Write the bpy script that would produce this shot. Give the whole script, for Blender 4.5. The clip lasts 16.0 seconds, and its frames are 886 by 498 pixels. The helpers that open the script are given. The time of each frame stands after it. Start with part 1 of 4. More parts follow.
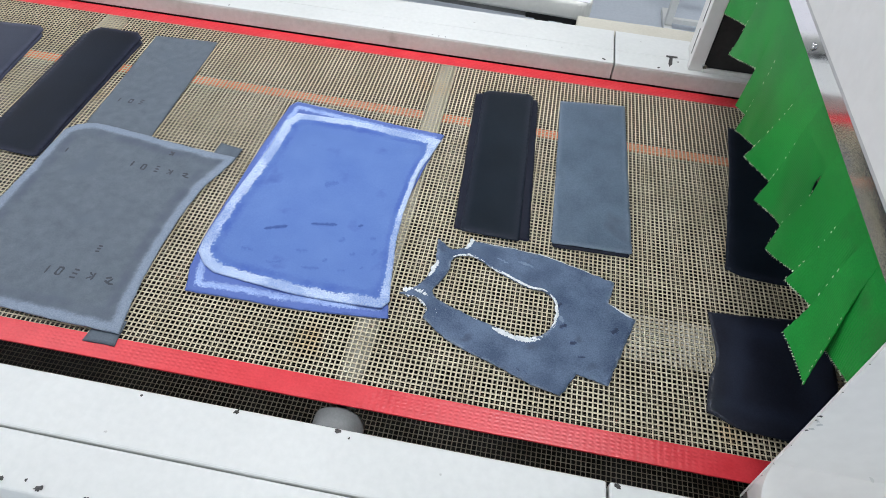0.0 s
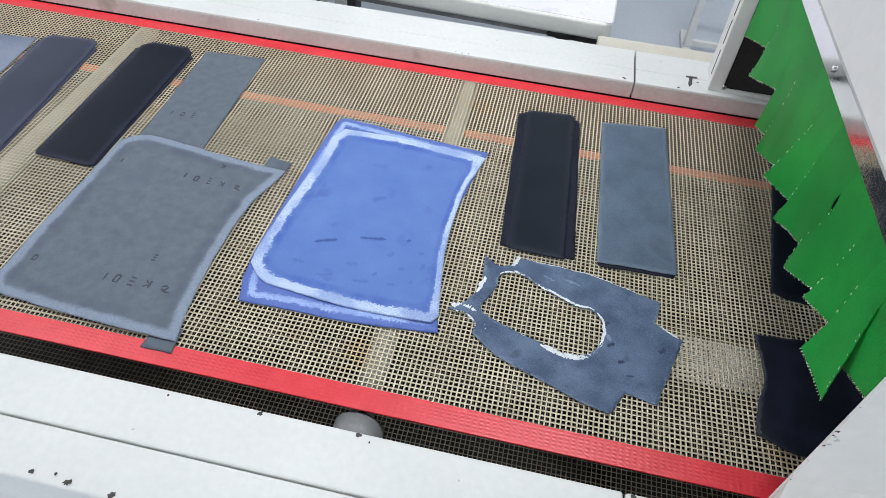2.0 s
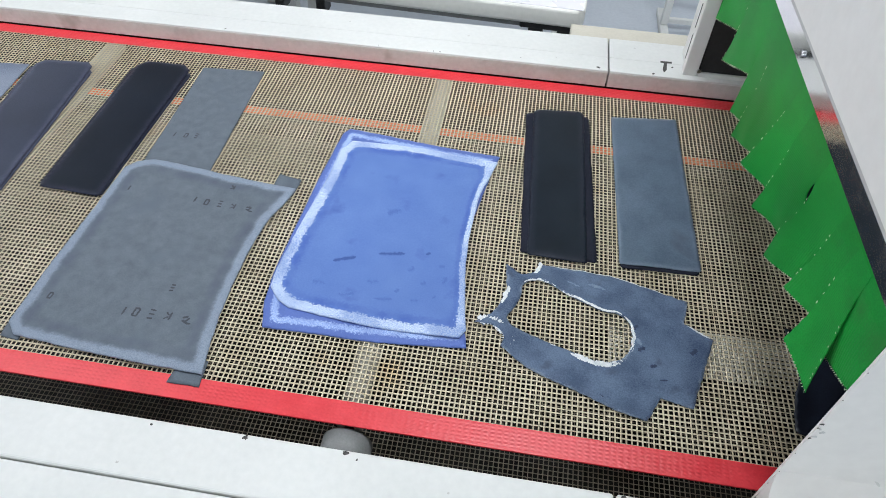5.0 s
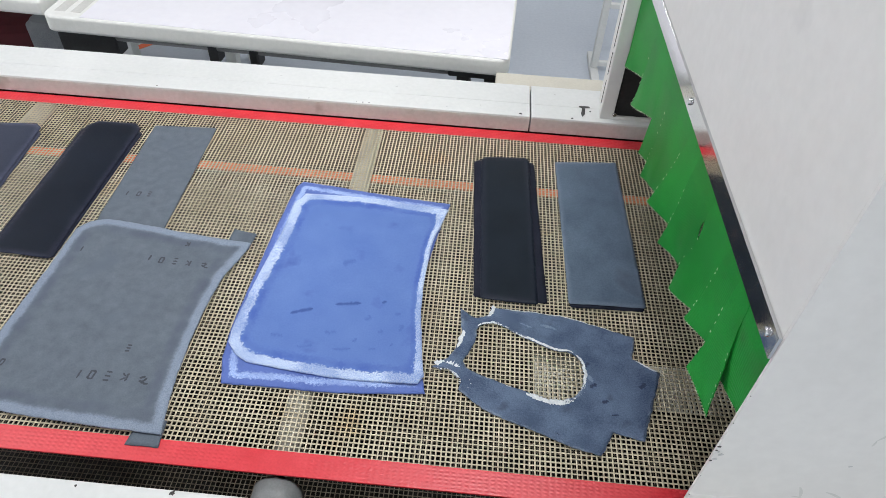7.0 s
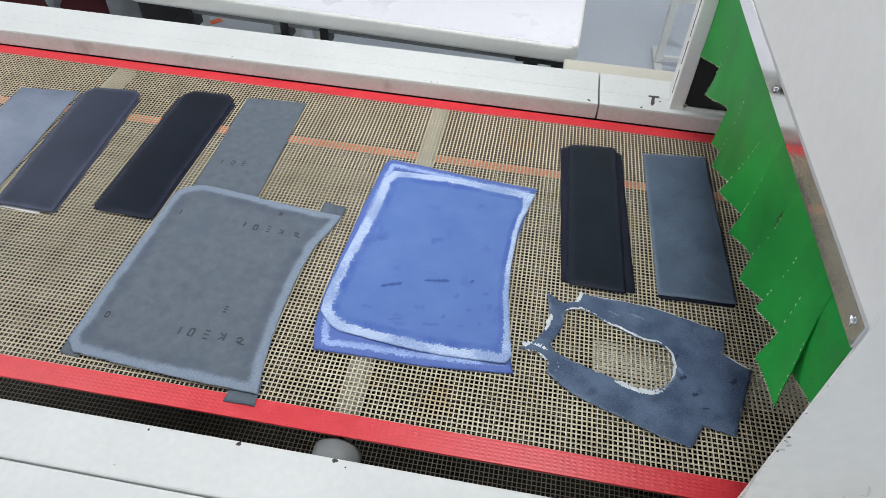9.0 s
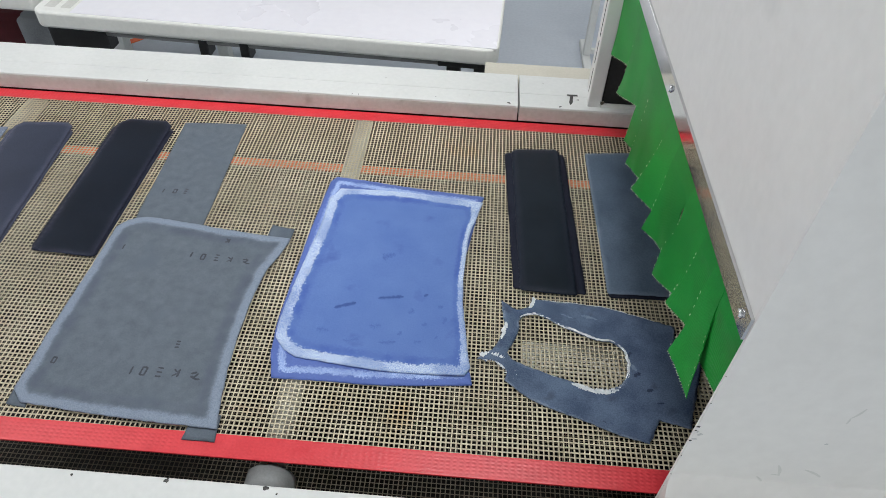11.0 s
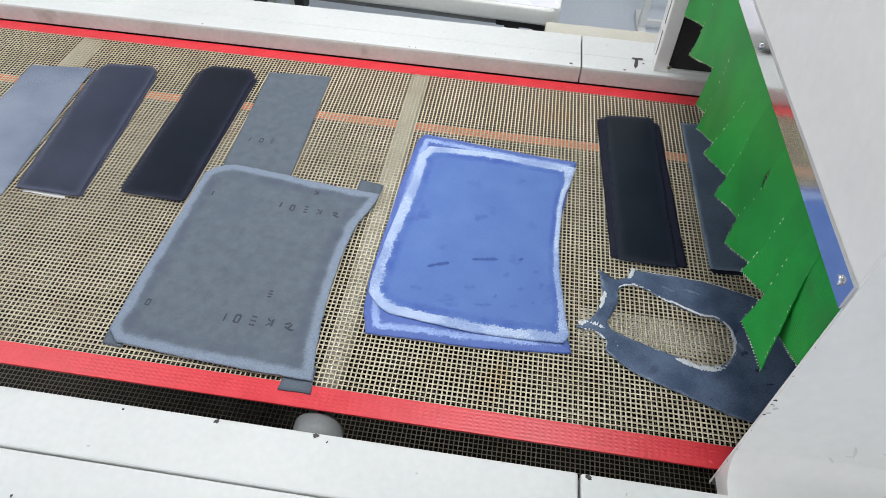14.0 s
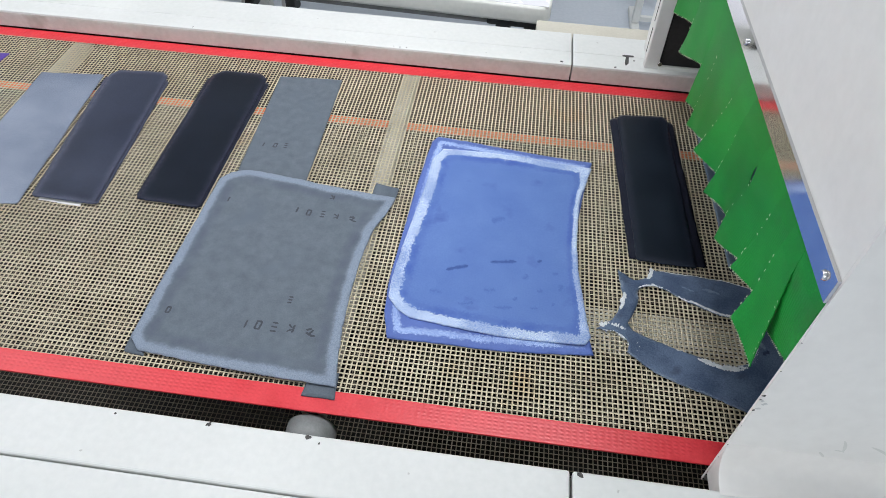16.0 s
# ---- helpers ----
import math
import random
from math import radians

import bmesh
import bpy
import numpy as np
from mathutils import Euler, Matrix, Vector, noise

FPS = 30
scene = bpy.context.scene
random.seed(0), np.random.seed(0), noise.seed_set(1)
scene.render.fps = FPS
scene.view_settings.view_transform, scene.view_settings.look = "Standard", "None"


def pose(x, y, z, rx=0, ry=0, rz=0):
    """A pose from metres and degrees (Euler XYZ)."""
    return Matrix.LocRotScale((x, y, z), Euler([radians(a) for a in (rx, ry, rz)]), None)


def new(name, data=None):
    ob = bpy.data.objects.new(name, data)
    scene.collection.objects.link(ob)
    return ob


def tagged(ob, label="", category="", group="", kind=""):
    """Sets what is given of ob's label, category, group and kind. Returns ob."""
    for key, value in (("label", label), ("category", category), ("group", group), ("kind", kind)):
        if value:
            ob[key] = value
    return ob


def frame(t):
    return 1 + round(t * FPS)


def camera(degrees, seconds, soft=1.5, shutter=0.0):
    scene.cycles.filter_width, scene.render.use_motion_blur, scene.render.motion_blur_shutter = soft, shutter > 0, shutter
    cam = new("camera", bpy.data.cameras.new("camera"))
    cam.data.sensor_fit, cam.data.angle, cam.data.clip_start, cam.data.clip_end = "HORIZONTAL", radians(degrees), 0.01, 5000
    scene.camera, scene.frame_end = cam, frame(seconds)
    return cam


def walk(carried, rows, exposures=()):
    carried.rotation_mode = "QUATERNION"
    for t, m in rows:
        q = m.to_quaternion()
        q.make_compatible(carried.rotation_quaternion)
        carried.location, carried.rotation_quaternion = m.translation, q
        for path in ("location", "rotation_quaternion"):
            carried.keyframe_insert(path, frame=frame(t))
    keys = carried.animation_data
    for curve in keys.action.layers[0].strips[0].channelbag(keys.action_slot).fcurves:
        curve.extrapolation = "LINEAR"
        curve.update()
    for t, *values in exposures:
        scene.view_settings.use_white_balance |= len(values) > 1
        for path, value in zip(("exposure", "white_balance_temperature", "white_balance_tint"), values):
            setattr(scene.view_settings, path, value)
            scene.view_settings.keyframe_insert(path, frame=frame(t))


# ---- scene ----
cam = camera(66.5, 16.0, soft=0.4)
# seconds, eye x y z, yaw, tilt from straight down, roll
ROWS = [
    (0.0, -0.1883, -0.9594, 1.6646, 6.70, 42.12, 4.74),
    (0.5, -0.1853, -0.9576, 1.6642, 6.70, 42.55, 4.67),
    (1.0, -0.1926, -0.9590, 1.6715, 7.21, 43.11, 4.27),
    (1.5, -0.1992, -0.9724, 1.6729, 7.27, 43.44, 4.99),
    (2.0, -0.1981, -0.9820, 1.6723, 8.47, 43.43, 4.74),
    (2.5, -0.1940, -0.9716, 1.6736, 10.08, 42.23, 1.70),
    (3.0, -0.1874, -0.9594, 1.6603, 8.02, 41.66, 3.29),
    (3.5, -0.1874, -0.9559, 1.6688, 8.14, 41.91, 1.92),
    (6.0, -0.1610, -0.9457, 1.6930, 6.50, 43.40, 2.68),
    (6.5, -0.1426, -0.9530, 1.7032, 4.22, 44.58, 3.83),
    (7.0, -0.1261, -0.9614, 1.7233, 2.67, 45.84, 3.07),
    (7.5, -0.1606, -0.9828, 1.7113, 5.83, 44.87, 3.76),
    (8.0, -0.1562, -0.9775, 1.7133, 5.35, 45.77, 3.82),
    (8.5, -0.1681, -0.9936, 1.7054, 8.18, 45.04, 3.11),
    (11.0, -0.1058, -0.9728, 1.7336, 2.52, 45.02, 2.35),
    (11.5, -0.1352, -0.9746, 1.6900, 3.69, 44.15, 3.79),
    (12.0, -0.1325, -0.9663, 1.6857, 3.95, 43.85, 3.61),
    (12.5, -0.1450, -0.9682, 1.6849, 4.22, 42.99, 4.19),
    (13.0, -0.1539, -0.9661, 1.6887, 5.18, 43.15, 3.75),
    (13.5, -0.1560, -0.9734, 1.6881, 5.52, 43.23, 3.52),
    (14.0, -0.1534, -0.9748, 1.6854, 5.83, 42.73, 3.11),
    (14.5, -0.1486, -0.9698, 1.6838, 5.48, 42.58, 3.39),
    (15.0, -0.1440, -0.9666, 1.6782, 5.08, 42.51, 3.68),
    (15.5, -0.1375, -0.9628, 1.6766, 4.35, 41.92, 2.94),
    (16.0, -0.1402, -0.9730, 1.6881, 5.73, 42.65, 2.40),
]
walk(cam, [(t, pose(x, y, z, 0, 0, yaw) @ pose(0, 0, 0, tilt) @ pose(0, 0, 0, 0, 0, roll)) for t, x, y, z, yaw, tilt, roll in ROWS],
     [(0.0, -0.46, 6300, 10), (3.5, -0.42, 6300, 10), (6.0, -0.44, 6350, 8), (7.0, -0.49, 6500, 11), (8.5, -0.53, 6400, 9), (11.0, -0.67, 6550, 9), (11.5, -0.62, 6550, 10), (12.0, -0.51, 6500, 10), (13.5, -0.42, 6450, 10), (16.0, -0.43, 6400, 10)])

B = 0.80          # height of the belt's top face
SPEED = 0.02366   # belt speed, metres a second

# ---- light ----
world = bpy.data.worlds.new("world")
scene.world = world
world.use_nodes = True
world.node_tree.nodes["Background"].inputs[0].default_value = (0.9, 0.95, 1.0, 1)
world.node_tree.nodes["Background"].inputs[1].default_value = 0.05
scene.view_settings.exposure = -0.42


def ceiling_lamp(x, y, power, sx=1.3, sy=0.32):
    lamp = bpy.data.lights.new("tube_light", "AREA")
    lamp.shape, lamp.size, lamp.size_y, lamp.energy, lamp.color = "RECTANGLE", sx, sy, power, (0.985, 0.985, 1.0)
    ob = new("tube_light", lamp)
    ob.matrix_world = pose(x, y, 2.93)
    return ob


for lx in (-4.9, -2.2, 0.28, 2.9):
    for ly, power in ((-5.6, 66), (0.30, 37), (3.6, 16)):
        ceiling_lamp(lx, ly, power * (1.85 if lx < -4 else 0.64 if lx < -2 and ly > 0 else 1.28 if 0 < lx < 1 and ly > 0 else 1.0))


# ---- materials ----
def material(name, low, high, rough=0.6, metal=0.0, scale=30.0, fine=400.0, spread=0.16, bump=0.15, depth=0.002, spots=None, spot_at=0.62, spot_scale=6.0, spec=0.5, per_object=0.0):
    """Two colours mixed by a coarse and a fine noise, with fine relief and, where given, larger spots of a third colour."""
    m = bpy.data.materials.new(name)
    m.use_nodes = True
    nt = m.node_tree
    n, l = nt.nodes, nt.links
    bsdf = n["Principled BSDF"]
    tc = n.new("ShaderNodeTexCoord")
    a = n.new("ShaderNodeTexNoise")
    a.inputs["Scale"].default_value, a.inputs["Detail"].default_value = scale, 5
    b = n.new("ShaderNodeTexNoise")
    b.inputs["Scale"].default_value, b.inputs["Detail"].default_value = fine, 3
    l.new(tc.outputs["Object"], a.inputs["Vector"])
    l.new(tc.outputs["Object"], b.inputs["Vector"])
    mx = n.new("ShaderNodeMix")
    mx.data_type = "FLOAT"
    mx.inputs[0].default_value = 0.4
    l.new(a.outputs["Fac"], mx.inputs[2])
    l.new(b.outputs["Fac"], mx.inputs[3])
    ramp = n.new("ShaderNodeValToRGB")
    ramp.color_ramp.elements[0].position, ramp.color_ramp.elements[1].position = 0.5 - spread, 0.5 + spread
    ramp.color_ramp.elements[0].color, ramp.color_ramp.elements[1].color = (*low, 1), (*high, 1)
    l.new(mx.outputs[0], ramp.inputs[0])
    colour = ramp.outputs[0]
    if spots:
        s = n.new("ShaderNodeTexNoise")
        s.inputs["Scale"].default_value, s.inputs["Detail"].default_value = spot_scale, 6
        l.new(tc.outputs["Object"], s.inputs["Vector"])
        sr = n.new("ShaderNodeValToRGB")
        sr.color_ramp.elements[0].position, sr.color_ramp.elements[1].position = spot_at, spot_at + 0.14
        sr.color_ramp.elements[0].color, sr.color_ramp.elements[1].color = (0, 0, 0, 1), (1, 1, 1, 1)
        l.new(s.outputs["Fac"], sr.inputs[0])
        cm = n.new("ShaderNodeMix")
        cm.data_type = "RGBA"
        l.new(sr.outputs[0], cm.inputs[0])
        l.new(colour, cm.inputs[6])
        cm.inputs[7].default_value = (*spots, 1)
        colour = cm.outputs[2]
    if per_object:
        info = n.new("ShaderNodeObjectInfo")
        pr = n.new("ShaderNodeMapRange")
        pr.inputs["To Min"].default_value, pr.inputs["To Max"].default_value = 1 - per_object, 1 + per_object
        l.new(info.outputs["Random"], pr.inputs["Value"])
        hv = n.new("ShaderNodeHueSaturation")
        l.new(pr.outputs[0], hv.inputs["Value"])
        l.new(colour, hv.inputs["Color"])
        colour = hv.outputs[0]
    l.new(colour, bsdf.inputs["Base Color"])
    rr = n.new("ShaderNodeMapRange")
    rr.inputs["To Min"].default_value, rr.inputs["To Max"].default_value = max(0.02, rough - 0.1), min(1.0, rough + 0.1)
    l.new(a.outputs["Fac"], rr.inputs["Value"])
    l.new(rr.outputs[0], bsdf.inputs["Roughness"])
    bsdf.inputs["Metallic"].default_value = metal
    bsdf.inputs["Specular IOR Level"].default_value = spec
    if bump:
        bp = n.new("ShaderNodeBump")
        bp.inputs["Strength"].default_value, bp.inputs["Distance"].default_value = bump, depth
        l.new(b.outputs["Fac"], bp.inputs["Height"])
        l.new(bp.outputs[0], bsdf.inputs["Normal"])
    return m


M_RAIL = material("white_enamel", (0.69, 0.705, 0.685), (0.77, 0.78, 0.76), 0.55, scale=5, fine=90, bump=0.05, depth=0.001, spots=(0.68, 0.69, 0.66), spot_at=0.66, spot_scale=9, spec=0.3)
M_FACE = material("grey_enamel", (0.54, 0.54, 0.505), (0.67, 0.665, 0.63), 0.6, scale=9, fine=120, bump=0.1, spots=(0.44, 0.43, 0.39), spot_at=0.62, spot_scale=14)
M_HOOD = material("hood_paint", (0.765, 0.755, 0.72), (0.83, 0.82, 0.785), 0.45, scale=3, fine=60, bump=0.04, depth=0.001, spots=(0.64, 0.64, 0.61), spot_at=0.68, spot_scale=5)
M_CHIP = material("bare_metal_chip", (0.02, 0.02, 0.02), (0.09, 0.085, 0.08), 0.6, scale=200, fine=900)
M_WEAVE = material("coated_glass_weave", (0.51, 0.440, 0.300), (0.73, 0.66, 0.485), 0.42, scale=14, fine=600, bump=0.2, depth=0.0006, spots=(0.60, 0.42, 0.21), spot_at=0.62, spot_scale=6)
# same weave as above, with the top run's shade put into its colour
M_WEAVE_SHADE = material("shaded_weave", (0.21, 0.178, 0.128), (0.30, 0.268, 0.205), 0.42, scale=14, fine=600, bump=0.2, depth=0.0006)
M_GRID = material("pale_grid", (0.66, 0.64, 0.57), (0.80, 0.78, 0.70), 0.5, scale=14, fine=600, bump=0.15, depth=0.0006)
M_ROLLER = material("roller_grey", (0.44, 0.42, 0.36), (0.55, 0.53, 0.46), 0.5, metal=0.0, scale=20, fine=300, bump=0.1)
M_COLLAR = material("grey_plastic", (0.19, 0.20, 0.20), (0.27, 0.28, 0.28), 0.5, scale=12, fine=300, bump=0.06, depth=0.001)
M_STEEL = material("polished_steel", (0.62, 0.62, 0.63), (0.72, 0.72, 0.73), 0.11, metal=1.0, scale=30, fine=500, bump=0.02, depth=0.0005)
# near-black that stands in for shade under the belt and inside the hood
M_DARK = material("shade_black", (0.012, 0.012, 0.012), (0.03, 0.029, 0.028), 0.7, scale=8, fine=100)
M_GREEN = material("green_curtain_cloth", (0.007, 0.22, 0.027), (0.018, 0.325, 0.045), 0.5, scale=9, fine=500, bump=0.1, depth=0.0005, spots=(0.025, 0.15, 0.03), spot_at=0.60, spot_scale=8, spec=0.25, spread=0.12, per_object=0.10)
M_PALE = material("pale_cut_edge", (0.45, 0.55, 0.35), (0.7, 0.75, 0.55), 0.8, scale=200, fine=900)
M_FLOOR = material("epoxy_floor", (0.50, 0.55, 0.61), (0.60, 0.645, 0.70), 0.5, scale=1.2, fine=60, bump=0.05)
M_WALL = material("wall_paint", (0.70, 0.71, 0.71), (0.78, 0.79, 0.79), 0.8, scale=2, fine=60)
M_LAMINATE = material("white_laminate", (0.80, 0.79, 0.84), (0.86, 0.85, 0.89), 0.3, scale=2, fine=40, bump=0.02)
M_CREAM = material("cream_enamel", (0.76, 0.77, 0.73), (0.86, 0.86, 0.82), 0.5, scale=7, fine=80, bump=0.08, spots=(0.58, 0.58, 0.52), spot_at=0.68, spot_scale=12)
M_PIPE = material("grey_pipe", (0.22, 0.22, 0.22), (0.34, 0.34, 0.34), 0.5, scale=20, fine=200)
M_BLACK = material("black_bracket", (0.012, 0.012, 0.013), (0.035, 0.035, 0.036), 0.5, scale=20, fine=200)
M_BEIGE = material("beige_board", (0.57, 0.55, 0.46), (0.66, 0.63, 0.54), 0.7, scale=10, fine=150)
M_MAROON = material("maroon_cloth", (0.07, 0.008, 0.012), (0.13, 0.016, 0.02), 0.8, scale=15, fine=300)
M_ORANGE = material("orange_tape", (0.84, 0.13, 0.035), (0.92, 0.19, 0.055), 0.5, scale=15, fine=200)
M_GREYCLOTH = material("grey_wrap", (0.25, 0.26, 0.28), (0.45, 0.46, 0.48), 0.7, scale=8, fine=200)



def fuzzy(name, low, high, ground, rough=0.85, scale=140, fine=900, bump=0.6, solid=0.62):
    """A fuzzy band that thins out towards its edges, where the ground colour shows between the fibres."""
    m = material(name, low, high, rough, scale=scale, fine=fine, bump=bump, depth=0.002, spec=0.22)
    nt = m.node_tree
    n, l = nt.nodes, nt.links
    uv = n.new("ShaderNodeUVMap")
    sep = n.new("ShaderNodeSeparateXYZ")
    l.new(uv.outputs[0], sep.inputs[0])
    tc = n.new("ShaderNodeTexCoord")
    nz = n.new("ShaderNodeTexNoise")
    nz.inputs["Scale"].default_value, nz.inputs["Detail"].default_value = 260, 6
    big = n.new("ShaderNodeTexNoise")
    big.inputs["Scale"].default_value = 35
    l.new(tc.outputs["Object"], nz.inputs["Vector"])
    l.new(tc.outputs["Object"], big.inputs["Vector"])
    a = n.new("ShaderNodeMath")
    a.operation = "MULTIPLY_ADD"
    a.inputs[1].default_value = 1.5
    l.new(nz.outputs["Fac"], a.inputs[0])
    l.new(big.outputs["Fac"], a.inputs[2])
    b = n.new("ShaderNodeMath")
    b.operation = "SUBTRACT"
    l.new(a.outputs[0], b.inputs[0])
    l.new(sep.outputs[1], b.inputs[1])
    r = n.new("ShaderNodeMapRange")
    r.inputs["From Min"].default_value, r.inputs["From Max"].default_value = 1.25 - solid, 1.62 - solid
    l.new(b.outputs[0], r.inputs["Value"])
    mix = n.new("ShaderNodeMix")
    mix.data_type = "RGBA"
    bsdf = n["Principled BSDF"]
    old = bsdf.inputs["Base Color"].links[0].from_socket
    l.new(r.outputs[0], mix.inputs[0])
    mix.inputs[6].default_value = (*ground, 1)
    l.new(old, mix.inputs[7])
    l.new(mix.outputs[2], bsdf.inputs["Base Color"])
    return m




def rimmed(m, low, high, inner, outer=0.0, soft=0.003, rag=0.010, wide=0.006, line=None, line_at=0.0, line_w=0.006, line_mix=0.6, full=1.0, patchy=1.0):
    """A leather whose border differs in colour, from wear or from sheen put into it; "rim" is the distance from the cut
    edge in metres.
    """
    nt = m.node_tree
    n, l = nt.nodes, nt.links
    bsdf = n["Principled BSDF"]
    colour = bsdf.inputs["Base Color"].links[0].from_socket
    tc, at = n.new("ShaderNodeTexCoord"), n.new("ShaderNodeAttribute")
    at.attribute_name = "rim"

    def noise_at(scale, detail):
        t = n.new("ShaderNodeTexNoise")
        t.inputs["Scale"].default_value, t.inputs["Detail"].default_value = scale, detail
        l.new(tc.outputs["Object"], t.inputs["Vector"])
        return t.outputs["Fac"]

    def math_node(op, a, b, c=None):
        t = n.new("ShaderNodeMath")
        t.operation = op
        for k, v in enumerate((a, b, c)):
            if isinstance(v, (int, float)):
                t.inputs[k].default_value = v
            elif v is not None:
                l.new(v, t.inputs[k])
        return t.outputs[0]

    def ramp(v, x0, x1, y0, y1):
        t = n.new("ShaderNodeMapRange")
        t.interpolation_type = "SMOOTHSTEP"
        for k, q in (("From Min", x0), ("From Max", x1), ("To Min", y0), ("To Max", y1)):
            t.inputs[k].default_value = q
        l.new(v, t.inputs["Value"])
        return t.outputs[0]

    def mix(fac, a, b):
        t = n.new("ShaderNodeMix")
        t.data_type = "RGBA"
        l.new(fac, t.inputs[0])
        for k, v in ((6, a), (7, b)):
            if isinstance(v, tuple):
                t.inputs[k].default_value = (*v, 1)
            else:
                l.new(v, t.inputs[k])
        return t.outputs[2]

    fine, big = noise_at(230, 6), noise_at(26, 2)
    d = math_node("MULTIPLY_ADD", fine, rag, at.outputs["Fac"])
    d = math_node("MULTIPLY_ADD", big, wide, d)
    d = math_node("SUBTRACT", d, (rag + wide) / 2)
    if line:
        off = math_node("ABSOLUTE", math_node("SUBTRACT", d, line_at), 0)
        f = math_node("MULTIPLY", ramp(off, 0.0, line_w, line_mix, 0.0), ramp(big, 0.35, 0.65, 0.35, 1.0))
        colour = mix(f, colour, line)
    f = ramp(d, inner - soft, inner + soft, full, 0.0)
    if patchy < 1:
        f = math_node("MULTIPLY", f, ramp(noise_at(13, 3), 0.36, 0.56, patchy, 1.0))
    if outer:
        f = math_node("MULTIPLY", f, ramp(d, outer - soft, outer + soft, 0.0, 1.0))
    colour = mix(f, colour, mix(ramp(noise_at(520, 4), 0.32, 0.66, 0.0, 1.0), low, high))
    l.new(colour, bsdf.inputs["Base Color"])
    return m


BLUE = dict(low=(0.098, 0.182, 0.475), high=(0.140, 0.240, 0.545), rough=0.62, scale=16, fine=420, bump=0.22, depth=0.0010, spots=(0.074, 0.130, 0.41), spot_at=0.60, spot_scale=14, spec=0.22, spread=0.20)
BLUE2 = dict(low=(0.092, 0.148, 0.435), high=(0.128, 0.198, 0.52), rough=0.55, scale=14, fine=420, bump=0.2, depth=0.0010, spec=0.22)
GREYL = dict(low=(0.106, 0.130, 0.157), high=(0.158, 0.187, 0.219), rough=0.75, scale=58, fine=420, bump=0.28, depth=0.0010, spots=(0.122, 0.150, 0.184), spot_at=0.58, spot_scale=9, spec=0.22, spread=0.18)
M_L_BLUE = material("blue_leather", **BLUE)
M_L_GREY = material("grey_leather", **GREYL)
M_BAND = rimmed(material("white_flesh_border", **BLUE), (0.30, 0.42, 0.74), (0.68, 0.78, 0.90), 0.0175, soft=0.0020, rag=0.019, wide=0.012, patchy=0.50, line=(0.060, 0.115, 0.43), line_at=0.0260, line_w=0.013, line_mix=0.75)
M_L_BLUE2 = rimmed(material("violet_blue_leather", **BLUE2), (0.22, 0.34, 0.70), (0.50, 0.63, 0.90), 0.0240, 0.0125, soft=0.0026, rag=0.017, wide=0.006, full=0.95, patchy=0.35)
M_BAND2 = rimmed(material("pale_flesh_border", **GREYL), (0.205, 0.255, 0.330), (0.290, 0.345, 0.430), 0.0160, soft=0.0052, rag=0.007, wide=0.011, line=(0.085, 0.103, 0.150), line_at=0.0275, line_w=0.017, line_mix=0.55, full=0.9)
M_TAB = material("dark_grey_tab", (0.10, 0.125, 0.155), (0.15, 0.18, 0.215), 0.7, scale=30, fine=400, bump=0.2, depth=0.001, spec=0.22)
# lighter rim: light on the curved edges, put into the colour
M_L_BLACK = rimmed(material("black_leather", (0.005, 0.009, 0.015), (0.012, 0.019, 0.029), 0.45, scale=12, fine=500, bump=0.15, depth=0.0008, spec=0.14), (0.014, 0.018, 0.030), (0.022, 0.028, 0.044), 0.012, soft=0.006, rag=0.004, wide=0.010, full=0.7)
# bluish base and the band below hold the piece's sheen as colour
M_L_GLOSS = material("glossy_black_leather", (0.010, 0.013, 0.023), (0.022, 0.027, 0.045), 0.38, scale=12, fine=300, bump=0.06, depth=0.0006, spec=0.4)
rimmed(M_L_GLOSS, (0.026, 0.034, 0.062), (0.040, 0.050, 0.085), 0.050, 0.022, soft=0.012, rag=0.004, wide=0.030, full=0.45)
M_L_BLACK2 = material("black_leather_rim", (0.012, 0.014, 0.024), (0.026, 0.029, 0.046), 0.55, scale=12, fine=500, bump=0.15, depth=0.0008, spec=0.08)
# the bluish rim is the edge's sheen, put into the colour
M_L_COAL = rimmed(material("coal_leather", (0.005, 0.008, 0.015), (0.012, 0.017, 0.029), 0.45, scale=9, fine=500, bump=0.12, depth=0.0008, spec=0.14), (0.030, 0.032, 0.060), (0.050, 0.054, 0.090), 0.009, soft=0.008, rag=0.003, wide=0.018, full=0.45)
M_L_VIOLET = rimmed(material("dark_violet_leather", (0.019, 0.025, 0.048), (0.037, 0.046, 0.078), 0.45, scale=9, fine=450, bump=0.15, depth=0.0008, spec=0.28), (0.060, 0.068, 0.110), (0.085, 0.095, 0.145), 0.009, soft=0.007, rag=0.004, wide=0.016, full=0.7)
M_L_PALE = material("pale_grey_leather", (0.14, 0.17, 0.235), (0.27, 0.31, 0.39), 0.6, scale=6, fine=420, bump=0.25, depth=0.001, spec=0.22, spread=0.11)
M_L_SLATE = rimmed(material("slate_leather", (0.062, 0.096, 0.142), (0.140, 0.190, 0.255), 0.55, scale=13, fine=350, bump=0.22, depth=0.001, spots=(0.066, 0.085, 0.12), spot_at=0.60, spot_scale=7, spec=0.25, spread=0.20), (0.16, 0.205, 0.27), (0.20, 0.25, 0.31), 0.006, soft=0.006, rag=0.006, wide=0.016, full=0.6)
